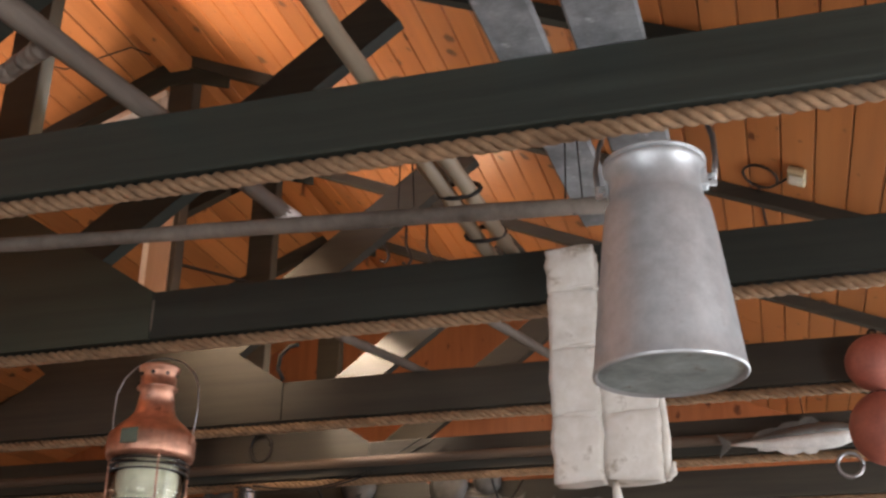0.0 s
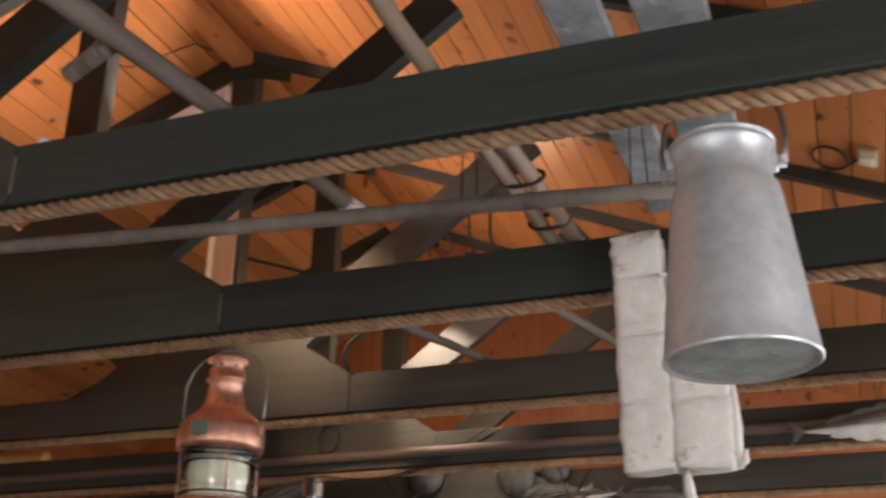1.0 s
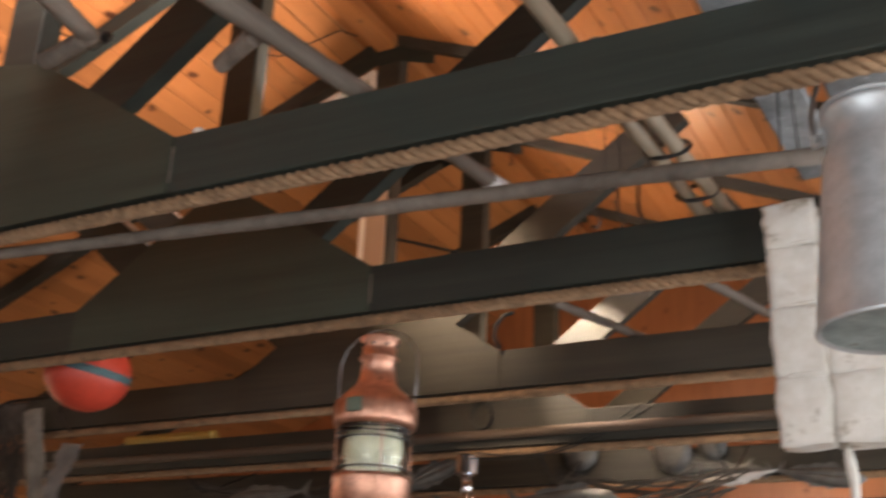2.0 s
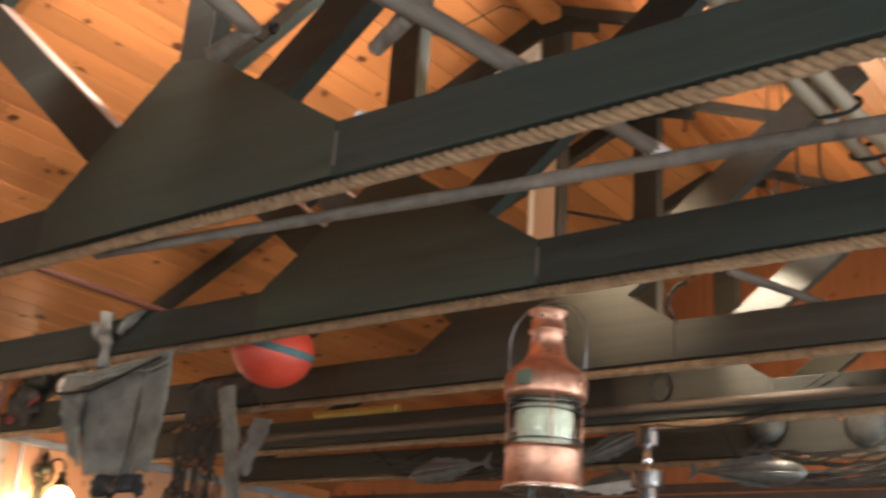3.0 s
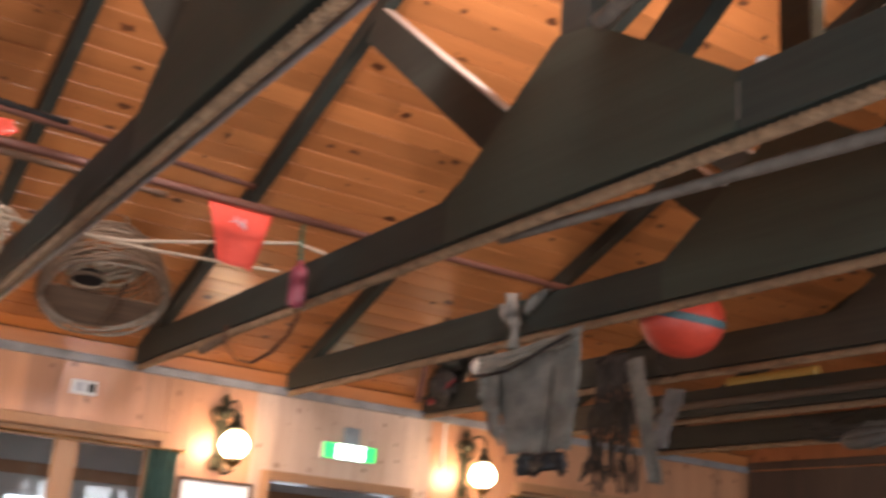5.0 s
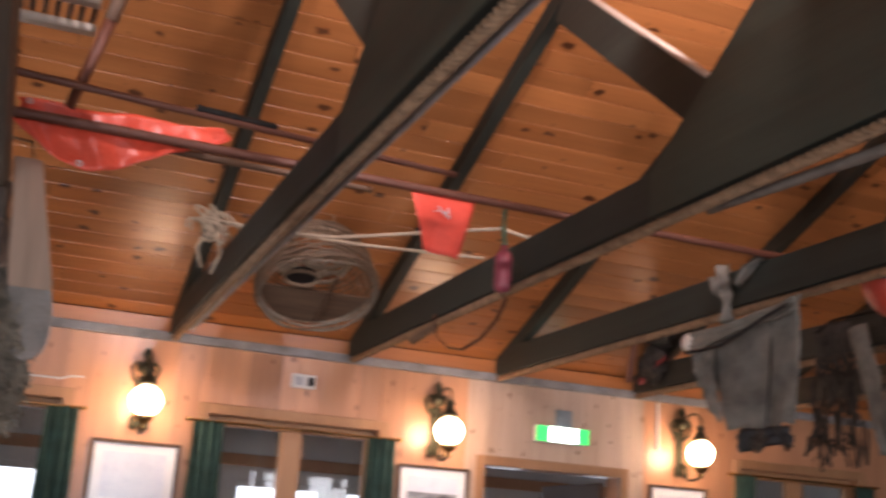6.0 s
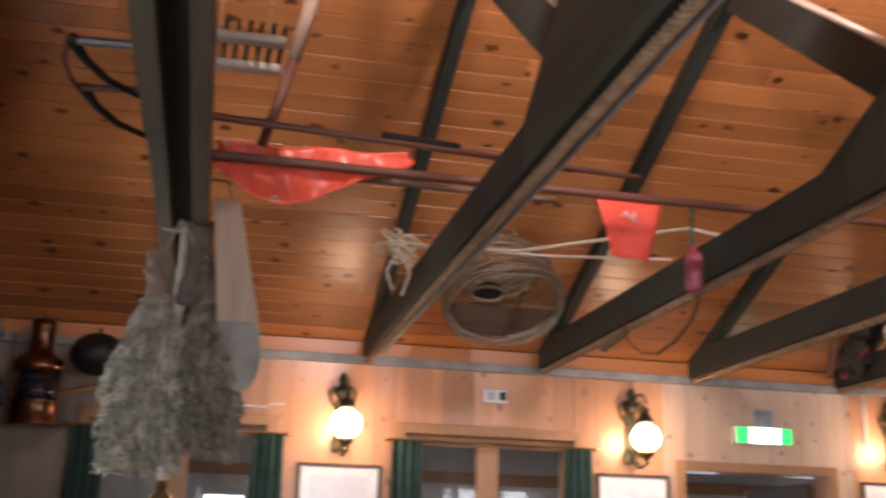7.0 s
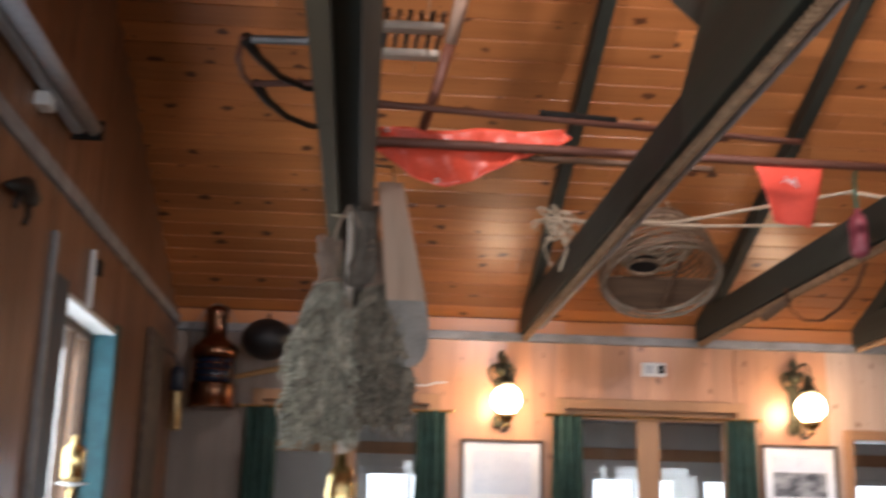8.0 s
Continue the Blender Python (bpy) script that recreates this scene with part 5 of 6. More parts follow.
for pts in ([(1.88, 0.84, 2.78), (1.87, 0.80, 2.70), (1.86, 0.83, 2.62)], [(1.88, 0.88, 2.78), (1.87, 0.90, 2.69), (1.86, 0.87, 2.60)], [(1.9, 0.89, 2.82), (1.9, 1.0, 2.815)]):
    part("cord_end", tube(bmesh.new(), pts, 0.006, 5), CORD, tg, smooth=True)
tagged(tg, "tangle of cream cord hanging beside a beam", "cord")

# pink float bottle on the beam's face with its cords
bt = empty("float_bottle", pose(2.40, 1.955, 2.57))
part("bottle", lathe(bmesh.new(), [(0.01, 0.0), (0.03, 0.01), (0.036, 0.03), (0.036, 0.14), (0.03, 0.165), (0.014, 0.18), (0.012, 0.20)], 18), plain("faded_purple_red", (0.25, 0.05, 0.07), 0.4), bt, smooth=True)
part("cord", tube(bmesh.new(), [(0, 0, 0.2), (0.1, -0.05, 0.26), (0.33, -0.15, 0.27)], 0.009, 6), plain("green_cord", (0.10, 0.28, 0.2), 0.8), bt, "green cord")
tagged(bt, "faded red bottle float tied up with green cord", "float")
tagged(link("leather_strap", tube(bmesh.new(), [(2.39, 1.96, 2.575), (2.364, 1.99, 2.555), (2.26, 2.0, 2.49), (2.10, 2.0, 2.435), (1.90, 2.0, 2.415), (1.72, 2.0, 2.45), (1.55, 2.0, 2.54), (1.50, 2.01, 2.645)], 0.009, 6, 0.4), plain("brown_leather", (0.10, 0.045, 0.022), 0.6)), "thin brown leather strap looped under a beam", "strap")
pole("wooden_peg", (1.24, 2.0, 2.555), (1.46, 2.035, 2.60), 0.022, 0.018, UNDER, "short brown wooden peg under a beam", seed=21, cat="peg")

# ---- wicker creel between two beams ----
WICKER = wood("grey_brown_wicker", (0.12, 0.075, 0.045), (0.27, 0.19, 0.12), (1, 1, 1), 0.8, grain=40)
WITHY = wood("bleached_withy", (0.16, 0.13, 0.092), (0.30, 0.25, 0.19), (1, 1, 1), 0.8, grain=40)
MOUTHSHADE = plain("mouth_shade", (0.018, 0.012, 0.009), 0.9, scale=20, bumps=0.6)
ck = empty("wicker_creel", pose(1.20, 1.50, 2.72, 0, -27, 0))


def hoop(r, z, rad, wob=0.0, sides=6, seed=0):
    rn = random.Random(seed)
    ph = rn.uniform(0, 6)
    return tube(bmesh.new(), [(r * math.cos(u) * (1 + wob * math.sin(3 * u + ph)), r * math.sin(u), z + wob * 0.3 * math.sin(5 * u + ph)) for u in (2 * math.pi * i / 30 for i in range(31))], rad, sides)


for i in range(9):
    part("rim_hoop", hoop(0.286 + 0.009 * (i % 3), 0.0 + 0.009 * i, 0.0058, 0.032, seed=i), WICKER if i % 3 else WITHY, ck)
prof_r = [(0.289, 0.10), (0.287, 0.125), (0.284, 0.15), (0.279, 0.175), (0.272, 0.2), (0.262, 0.225), (0.25, 0.25), (0.235, 0.275), (0.217, 0.298), (0.195, 0.32), (0.165, 0.343)]
for i, (r, z) in enumerate(prof_r):
    part("hoop", hoop(r, z, 0.005, 0.02, 5, 20 + i), WICKER, ck)
for i in range(30):
    a = 2 * math.pi * i / 30
    pts = [(r * math.cos(a), r * math.sin(a), z) for r, z in [(0.288, 0.0), (0.288, 0.10), (0.262, 0.22), (0.195, 0.32), (0.13, 0.36)]]
    part("rib", tube(bmesh.new(), pts, 0.0045, 5), WICKER, ck)
for i in range(7):
    part("rope_ring", hoop(0.115 + 0.014 * i, 0.355 - 0.018 * i, 0.013, 0.05, 6, 40 + i), CORD, ck, "cream rope coiled round the throat")
bm = bmesh.new()
prism(bm, [(0.272 * math.cos(u), 0.272 * math.sin(u)) for u in (math.radians(96 + 168 * i / 14) for i in range(15))], -0.006, 0.006)
bmesh.ops.rotate(bm, verts=bm.verts, cent=(0, 0, 0), matrix=Matrix.Rotation(math.pi / 2, 3, "X"))
bmesh.ops.translate(bm, verts=bm.verts, vec=(0, 0, 0.055))
part("floor_panel", bm, wood("brown_woven_panel", (0.075, 0.042, 0.024), (0.19, 0.115, 0.065), (1, 0.06, 1), 0.8, grain=60), ck, "brown woven floor panel")
part("throat_ring", tube(bmesh.new(), [(0.06 + 0.055 * math.cos(u), -0.095 + 0.085 * math.sin(u), 0.045) for u in (2 * math.pi * i / 20 for i in range(21))], 0.010, 7), WICKER, ck, "brown withy ring round the mouth", smooth=True)
bm = bmesh.new()
bmesh.ops.create_cone(bm, cap_ends=True, segments=20, radius1=0.075, radius2=0.06, depth=0.012, matrix=Matrix.Translation((0.06, -0.095, 0.065)))
# dark disc stands in for the shade inside the opening
part("mouth", bm, MOUTHSHADE, ck, "dark disc for the shade in the throat's mouth")
part("upright", tube(bmesh.new(), [(-0.24, 0.06, 0.035), (-0.05, 0.07, 0.035), (0.10, 0.08, 0.05)], 0.011, 7), DARKWOOD, ck, "dark wooden bar")
back = ck.matrix_basis.inverted()
for hy in (-0.08, 0.08):
    part("hanger", tube(bmesh.new(), [(0.1, hy, 0.37), back @ Vector((1.05, 1.5 + hy, roof_z(1.05) + 0.01))], 0.005, 5), CORD, ck)
tagged(ck, "old wicker creel with a cream rope throat", "creel")

# ---- dried bundles on the doubled beam ----
HERB = plain("dry_grey_green_heather", (0.35, 0.335, 0.265), 0.95, vary=0.4, scale=25, bumps=0.4)
HERB2 = plain("dry_brown_heather", (0.22, 0.195, 0.15), 0.95, vary=0.4, scale=25, bumps=0.4)


for m in (HERB, HERB2):
    nodes, links = m.node_tree.nodes, m.node_tree.links
    b = nodes["Principled BSDF"]
    sprig, spread, tone = nodes.new("ShaderNodeNewGeometry"), nodes.new("ShaderNodeMapRange"), nodes.new("ShaderNodeHueSaturation")
    spread.inputs["To Min"].default_value, spread.inputs["To Max"].default_value = 0.7, 1.45
    links.new(sprig.outputs["Random Per Island"], spread.inputs["Value"])
    links.new(spread.outputs[0], tone.inputs["Value"])
    links.new(b.inputs["Base Color"].links[0].from_socket, tone.inputs["Color"])
    links.new(tone.outputs[0], b.inputs["Base Color"])
STEM = wood("pinkish_stems", (0.22, 0.15, 0.11), (0.36, 0.27, 0.2), (1, 1, 0.1), 0.8)


def bundle(x, y, ztop, zbot, wide, material, seed, label):
    rn = random.Random(seed)
    t = empty("dried_bundle")
    bm = bmesh.new()
    h = ztop - zbot
    for i in range(1250):
        a = rn.uniform(0, 2 * math.pi)
        k = math.sqrt(rn.random())
        end = rn.uniform(0.55, 1.0) * h
        pts = []
        ph, cu = rn.uniform(0, 6), rn.uniform(0.006, 0.03)
        for j in range(8):
            u = j / 7
            z = ztop - end * u
            d = (ztop - z) / h
            w = wide * k * (0.22 + 0.78 * math.sin(min(1.0, d * 1.85) * math.pi / 2)) * (1 - 0.25 * max(0, d - 0.8) * 3.3)
            pts.append((x + w * math.cos(a) * 0.8 + cu * math.sin(13 * u + ph), y + w * math.sin(a) + cu * math.cos(11 * u + ph), z + 0.8 * cu * math.sin(17 * u + ph) * u))
        last = Vector(pts[-1])
        pts.append(last + Vector((rn.uniform(-1, 1) * 0.026, rn.uniform(-1, 1) * 0.026, rn.uniform(-0.004, 0.03))))
        tube(bm, pts, [0.0018, 0.0025, 0.003, 0.0034, 0.0038, 0.0042, 0.0046, 0.0044, 0.003], 3)
    for i in range(420):
        a, d = rn.uniform(0, 2 * math.pi), rn.uniform(0.30, 1.0)
        w = wide * (0.22 + 0.78 * math.sin(min(1.0, d * 1.85) * math.pi / 2)) * (1 - 0.25 * max(0, d - 0.8) * 3.3) * rn.uniform(0.85, 1.12)
        p = Vector((x + w * math.cos(a) * 0.8, y + w * math.sin(a), ztop - h * d))
        cr, ph = rn.uniform(0.010, 0.022), rn.uniform(0, 6)
        tube(bm, [p + Vector((cr * math.cos(a) * j * 0.4 + cr * 0.4 * math.sin(2 * j + ph), cr * math.sin(a) * j * 0.4 + cr * 0.5 * math.cos(2 * j + ph), -0.012 * j + cr * 0.6 * math.sin(1.6 * j + ph))) for j in range(5)], [0.003, 0.0048, 0.0055, 0.0045, 0.002], 4)
    part("foliage", bm, material, t)["kind"] = "stuff"
    bm = bmesh.new()
    for i in range(90):
        a, k = rn.uniform(0, 6.28), math.sqrt(rn.random()) * 0.04
        tube(bm, [(x + k * math.cos(a), y + k * math.sin(a), ztop - 0.05), (x + k * 0.8 * math.cos(a + 1), y + k * 0.8 * math.sin(a + 1), ztop + 0.05), (x + k * 1.3 * math.cos(a), y + k * 1.3 * math.sin(a), ztop + rn.uniform(0.08, 0.17))], 0.004, 4)
    part("stalk", bm, STEM, t, "pale cut stems")["kind"] = "stuff"
    part("tie", tube(bmesh.new(), [(x + 0.045 * math.cos(u), y + 0.045 * math.sin(u), ztop + 0.01 * math.sin(u)) for u in (0.5 * i for i in range(14))], 0.008, 6), STEM, t)
    part("cord", tube(bmesh.new(), [(x, y, ztop), (x + 0.01, y * 0.6 - 0.02, 2.55), (x + 0.02, -0.03, 2.655)], 0.006, 6), STEM, t)
    return tagged(t, label, "dried plants", "dried bundles")


bundle(2.52, -0.098, 2.365, 1.81, 0.118, HERB, 1, "dried grey-green heather bundle hanging upside down")
bundle(2.50, 0.082, 2.365, 1.865, 0.116, HERB2, 2, "dried brown heather bundle hanging upside down")


def drape(name, x, y, z0, z1, w0, w1, deep, material, seed, label, cat, folds=5):
    """A hanging closed cloth with folds, from z0 (top) to z1."""
    rn = random.Random(seed)
    off = Vector((rn.uniform(0, 20), rn.uniform(0, 20), 0))
    bm = bmesh.new()
    rings = []
    n_r, n_c = 22, 36
    for r in range(n_r + 1):
        v = r / n_r
        z = z0 + (z1 - z0) * v
        w = (w0 + (w1 - w0) * math.sin(min(1, v * 1.6) * math.pi / 2)) * (1 - 0.25 * max(0, v - 0.8) * 5)
        ring = []
        for c in range(n_c):
            a = 2 * math.pi * c / n_c
            k = 1 + 0.22 * math.sin(folds * a + 3 * v + seed) * min(1, v + 0.3)
            p = Vector((x + w * math.cos(a) * k, y + deep * math.sin(a) * k, z))
            p += 0.03 * noise.noise_vector(p * 6 + off) + 0.01 * noise.noise_vector(p * 18 + off)
            ring.append(bm.verts.new(p))
        rings.append(ring)
    for r0, r1 in zip(rings, rings[1:]):
        for c in range(n_c):
            bm.faces.new((r0[c], r0[(c + 1) % n_c], r1[(c + 1) % n_c], r1[c]))
    bm.faces.new(rings[0][::-1])
    bm.faces.new(rings[-1])
    return tagged(link(name, bm, material, True), label, cat)


SACK = plain("grey_oilskin", (0.17, 0.165, 0.14), 0.75, vary=0.35, scale=9, bumps=0.6, spots=(0.10, 0.098, 0.085))
DARKCLOTH = plain("dark_brown_net", (0.05, 0.042, 0.034), 0.9, vary=0.4, scale=20, bumps=0.8)
drape("wool_cloth", 2.47, 0.04, 2.66, 2.36, 0.035, 0.06, 0.06, plain("grey_brown_wool", (0.12, 0.1, 0.08), 0.95, scale=20, bumps=0.6), 3, "grey-brown cloth tied under the doubled beam", "cloth")
# oar blade behind the bundles: pale above, grey paint below
oar = empty("oar")


def blade(z0, z1, nm, material, lab):
    bm = bmesh.new()
    rings = []
    for i in range(15):
        z = z0 + (z1 - z0) * i / 14
        v = (2.74 - z) / 0.68
        w = 0.046 + 0.024 * min(1, max(0, v * 1.7)) ** 1.2
        if v > 0.86:
            w *= math.sqrt(max(0.02, 1 - ((v - 0.86) / 0.14) ** 2))
        cy = 0.115 + 0.085 * min(1, v * 1.3) - 0.02 * max(0, v - 0.8)
        rings.append([bm.verts.new((2.56 + dx, cy + s * w, z)) for dx, s in ((-0.012, -1), (0.004, -1), (0.010, 0), (0.004, 1), (-0.012, 1))])
    for r0, r1 in zip(rings, rings[1:]):
        for j in range(5):
            bm.faces.new((r0[j], r0[(j + 1) % 5], r1[(j + 1) % 5], r1[j]))
    bm.faces.new(rings[0])
    bm.faces.new(rings[-1][::-1])
    bmesh.ops.recalc_face_normals(bm, faces=bm.faces)
    part(nm, bm, material, oar, lab)


blade(2.74, 2.30, "shaft", wood("pinkish_oar_wood", (0.34, 0.24, 0.17), (0.57, 0.42, 0.31), (1, 1, 0.06), 0.6), "bare pinkish wood")
blade(2.2995, 2.062, "blade_tip", plain("grey_paint", (0.25, 0.235, 0.21), 0.6), "grey-painted blade tip")
part("loop", tube(bmesh.new(), [(2.56, 0.135, 2.72), (2.56, 0.12, 2.80), (2.56, 0.03, 2.806)], 0.006, 6), CORD, oar)
tagged(oar, "pale wooden oar blade with a grey-painted tip", "oar")
tagged(link("strap_staple", tube(bmesh.new(), [(2.46, -0.10, 2.638), (2.46, -0.02, 2.63), (2.46, 0.05, 2.638)], 0.005, 6), CORD), "pale cord tied round the doubled beam", "cord")
t = empty("pendant_lamp", pose(2.46, -0.02, 1.45))
part("tank", lathe(bmesh.new(), [(0.02, 0.0), (0.055, 0.03), (0.06, 0.08), (0.052, 0.2), (0.045, 0.25), (0.02, 0.275), (0.018, 0.31)], 20), BRASS, t, smooth=True)
part("rod", tube(bmesh.new(), [(0, 0, 0.30), (0, 0, 1.20)], 0.016, 10), PALEW, t, "pale wooden rod")
tagged(t, "polished brass pendant lamp on a wooden rod", "lamp")

# ---- oilskins and gear on the second beam ----
def rag_fn(x0, x1, y, z0, z1, seed, flare=0.0, slant=0.0, deep=0.03):
    """A hanging ragged cloth: folds across, uneven lower edge."""
    def fn(u, v):
        fl = (u - 0.5) * 2
        x = x0 + (x1 - x0) * u + flare * fl * (v - 0.5)
        rag = 0.05 * noise.noise(Vector((u * 5, seed, 0))) + 0.03 * noise.noise(Vector((u * 14, seed, 4)))
        z = z0 + slant * (u - 0.5) + (z1 - z0 + rag - slant * (u - 0.5)) * v
        return (x + 0.02 * noise.noise(Vector((u * 3, v * 4, seed))), y + deep * math.sin(9 * u + seed + 1.5 * v) * (0.3 + 0.7 * v) + 0.02 * noise.noise(Vector((u * 6, v * 5, seed + 7))), z)
    return fn


sack = empty("oilskin_coat")
def slung(tl, tr, bl, br, y, seed, deep, sag=0.0, rag=0.03):
    """A cloth between four corners (x, z), with soft folds falling from its upper edge."""
    def fn(u, v):
        x = (tl[0] * (1 - u) + tr[0] * u) * (1 - v) + (bl[0] * (1 - u) + br[0] * u) * v
        z = (tl[1] * (1 - u) + tr[1] * u) * (1 - v) + (bl[1] * (1 - u) + br[1] * u) * v
        z -= sag * 4 * u * (1 - u) * (1 - v)
        z += rag * v * (noise.noise(Vector((u * 4, seed, 0))) + 0.6 * noise.noise(Vector((u * 13, seed, 4))))
        d = deep * (math.sin(5.5 * u + seed + 1.6 * v) + 0.35 * math.sin(13 * u - 3 * v + seed) + 0.8 * noise.noise(Vector((u * 5, v * 3, seed)))) * (0.35 + 0.65 * v)
        return (x + 0.012 * noise.noise(Vector((u * 3, v * 4, seed))), y + d + 0.018 * noise.noise(Vector((u * 4, v * 6, seed + 7))), z)
    return fn


DUSTY = plain("dusty_canvas", (0.22, 0.205, 0.17), 0.85, scale=10, bumps=0.5)
for nm, fn, m2, lab in (("back_panel", slung((2.36, 2.50), (3.0, 2.60), (2.56, 2.10), (2.96, 2.10), 2.945, 3.0, 0.014), SACK, "limp olive-grey oilskin"),
                        ("side_flap", slung((2.31, 2.47), (2.47, 2.46), (2.34, 2.30), (2.52, 2.14), 2.925, 5.0, 0.012), SACK, "torn grey flap"),
                        ("collar", slung((2.30, 2.55), (2.99, 2.59), (2.30, 2.45), (2.995, 2.535), 2.915, 8.0, 0.014, 0.02, 0.02), DUSTY, "dusty canvas fold")):
    ob = sheet(nm, fn, 30, 22, 0.006, m2, lab, "")
    ob.parent = sack
part("seam", tube(bmesh.new(), [(2.31, 2.885, 2.455), (2.45, 2.88, 2.447), (2.58, 2.88, 2.45), (2.70, 2.88, 2.475), (2.85, 2.88, 2.515), (2.985, 2.89, 2.55)], 0.007, 6), BLACKPL, sack, "black piped edge")
for pts, rad in (([(2.555, 2.93, 2.56), (2.545, 2.93, 2.65), (2.50, 2.955, 2.72), (2.47, 2.96, 2.80), (2.46, 3.02, 2.822)], [0.045, 0.026, 0.034, 0.04, 0.025]), ([(2.50, 2.95, 2.70), (2.44, 2.955, 2.74), (2.40, 2.96, 2.765), (2.41, 3.02, 2.815)], [0.03, 0.036, 0.034, 0.02]), ([(2.60, 2.95, 2.72), (2.66, 2.955, 2.77), (2.69, 2.99, 2.815), (2.68, 3.04, 2.815)], [0.018, 0.03, 0.024, 0.016])):
    bm = tube(bmesh.new(), pts, rad, 14, 0.6)
    bmesh.ops.subdivide_edges(bm, edges=bm.edges[:], cuts=2, use_grid_fill=True)
    for v in bm.verts:
        v.co += 0.02 * noise.noise_vector(v.co * 14) + 0.008 * noise.noise_vector(v.co * 40)
    part("wrap", bm, SACK, sack, "knotted grey strip", smooth=True)
tagged(sack, "limp ragged grey oilskin coat knotted to a beam", "coat")
sheet("dark_rag", rag_fn(2.68, 2.98, 2.90, 2.09, 2.01, 11.0, 0.02, 0.0, 0.02), 16, 8, 0.01, BLACKPL, "black rubber scrap hanging below the oilskin", "cloth")
tagged(link("rag_line", tube(bmesh.new(), [(2.83, 2.905, 2.05), (2.83, 2.93, 2.3), (2.82, 2.95, 2.52)], 0.005, 5), IRON), "line carrying a rubber scrap", "line")
net = empty("hanging_net")
rnd = random.Random(17)
for i in range(26):
    x0, dy = 1.92 + 0.0075 * i, rnd.uniform(-0.03, 0.03)
    ph = rnd.uniform(0, 6)
    part("strand", tube(bmesh.new(), [(x0 + 0.035 * math.sin(1.1 * j + ph) + 0.010 * j * (i - 13) / 13, 3.945 + dy, 2.77 - 0.06 * j * rnd.uniform(0.9, 1.1)) for j in range(12)], [rnd.uniform(0.003, 0.010) for j in range(12)], 5), DARKCLOTH, net, smooth=True)
tagged(net, "dark brown fishing net hanging in strands", "net")
for i, (fn, m2) in enumerate(((slung((2.14, 2.72), (2.26, 2.74), (2.34, 2.10), (2.42, 2.10), 3.93, 21.0, 0.014), SACK), (slung((2.42, 2.56), (2.56, 2.54), (2.34, 2.30), (2.42, 2.26), 3.95, 23.0, 0.012), plain("pale_grey_cloth", (0.17, 0.165, 0.155), 0.8)))):
    sheet("grey_rag", fn, 14, 18, 0.006, m2, ("long narrow grey rag hanging on a beam", "short pale grey rag hanging on a beam")[i], "cloth")
tagged(link("net_line", tube(bmesh.new(), [(1.9, 3.93, 2.74), (2.0, 3.95, 2.79), (2.0, 3.99, 2.806), (2.35, 3.99, 2.806), (2.36, 3.945, 2.70), (2.46, 3.955, 2.61)], 0.008, 6), IRON), "dark line carrying a net", "line")
float_ball("white_float", 0.74, 3.97, 2.865, 0.065, plain("white_float_plastic", (0.7, 0.66, 0.6), 0.4), "white round float resting on a beam", 1.0, False)
bd = empty("oilskin_bundle")
for (bx, bz, rx, rz), seed in (((0.43, 2.93, 0.16, 0.045), 2.0), ((0.37, 2.79, 0.085, 0.13), 6.0)):
    bm = bmesh.new()
    bmesh.ops.create_icosphere(bm, subdivisions=4, radius=1.0)
    for v in bm.verts:
        v.co = Vector((bx + rx * v.co.x, 3.93 + 0.05 * v.co.y, bz + rz * v.co.z)) + 0.05 * noise.noise_vector(v.co * 1.7 + Vector((seed, 0, 0))) + 0.018 * noise.noise_vector(v.co * 5)
    part("fold" if seed < 4 else "skirt", bm, BLACKPL if seed < 4 else DARKCLOTH, bd, smooth=True)
tagged(bd, "dark crumpled oilskin bundle lying on a beam", "cloth")
sheet("red_rag", slung((0.21, 2.70), (0.53, 2.815), (0.22, 2.665), (0.54, 2.785), 3.925, 31.0, 0.012), 18, 6, 0.006, plain("dull_red_cloth", (0.20, 0.028, 0.03), 0.8), "narrow red rag lying along a beam's upper edge", "cloth")
pole("brown_stick", (0.80, 3.62, 3.42), (0.60, 3.62, 2.6), 0.016, 0.018, REDWOODP, "thin brown stick leaning below the ceiling", seed=33, cat="stick")

# ---- fish and bright fittings on the far beams ----
SCALES = plain("silver_fish_skin", (0.12, 0.12, 0.11), 0.36, 0.35, vary=0.3, scale=18)
BELLY = plain("white_fish_belly", (0.50, 0.485, 0.45), 0.45, vary=0.2, scale=14)


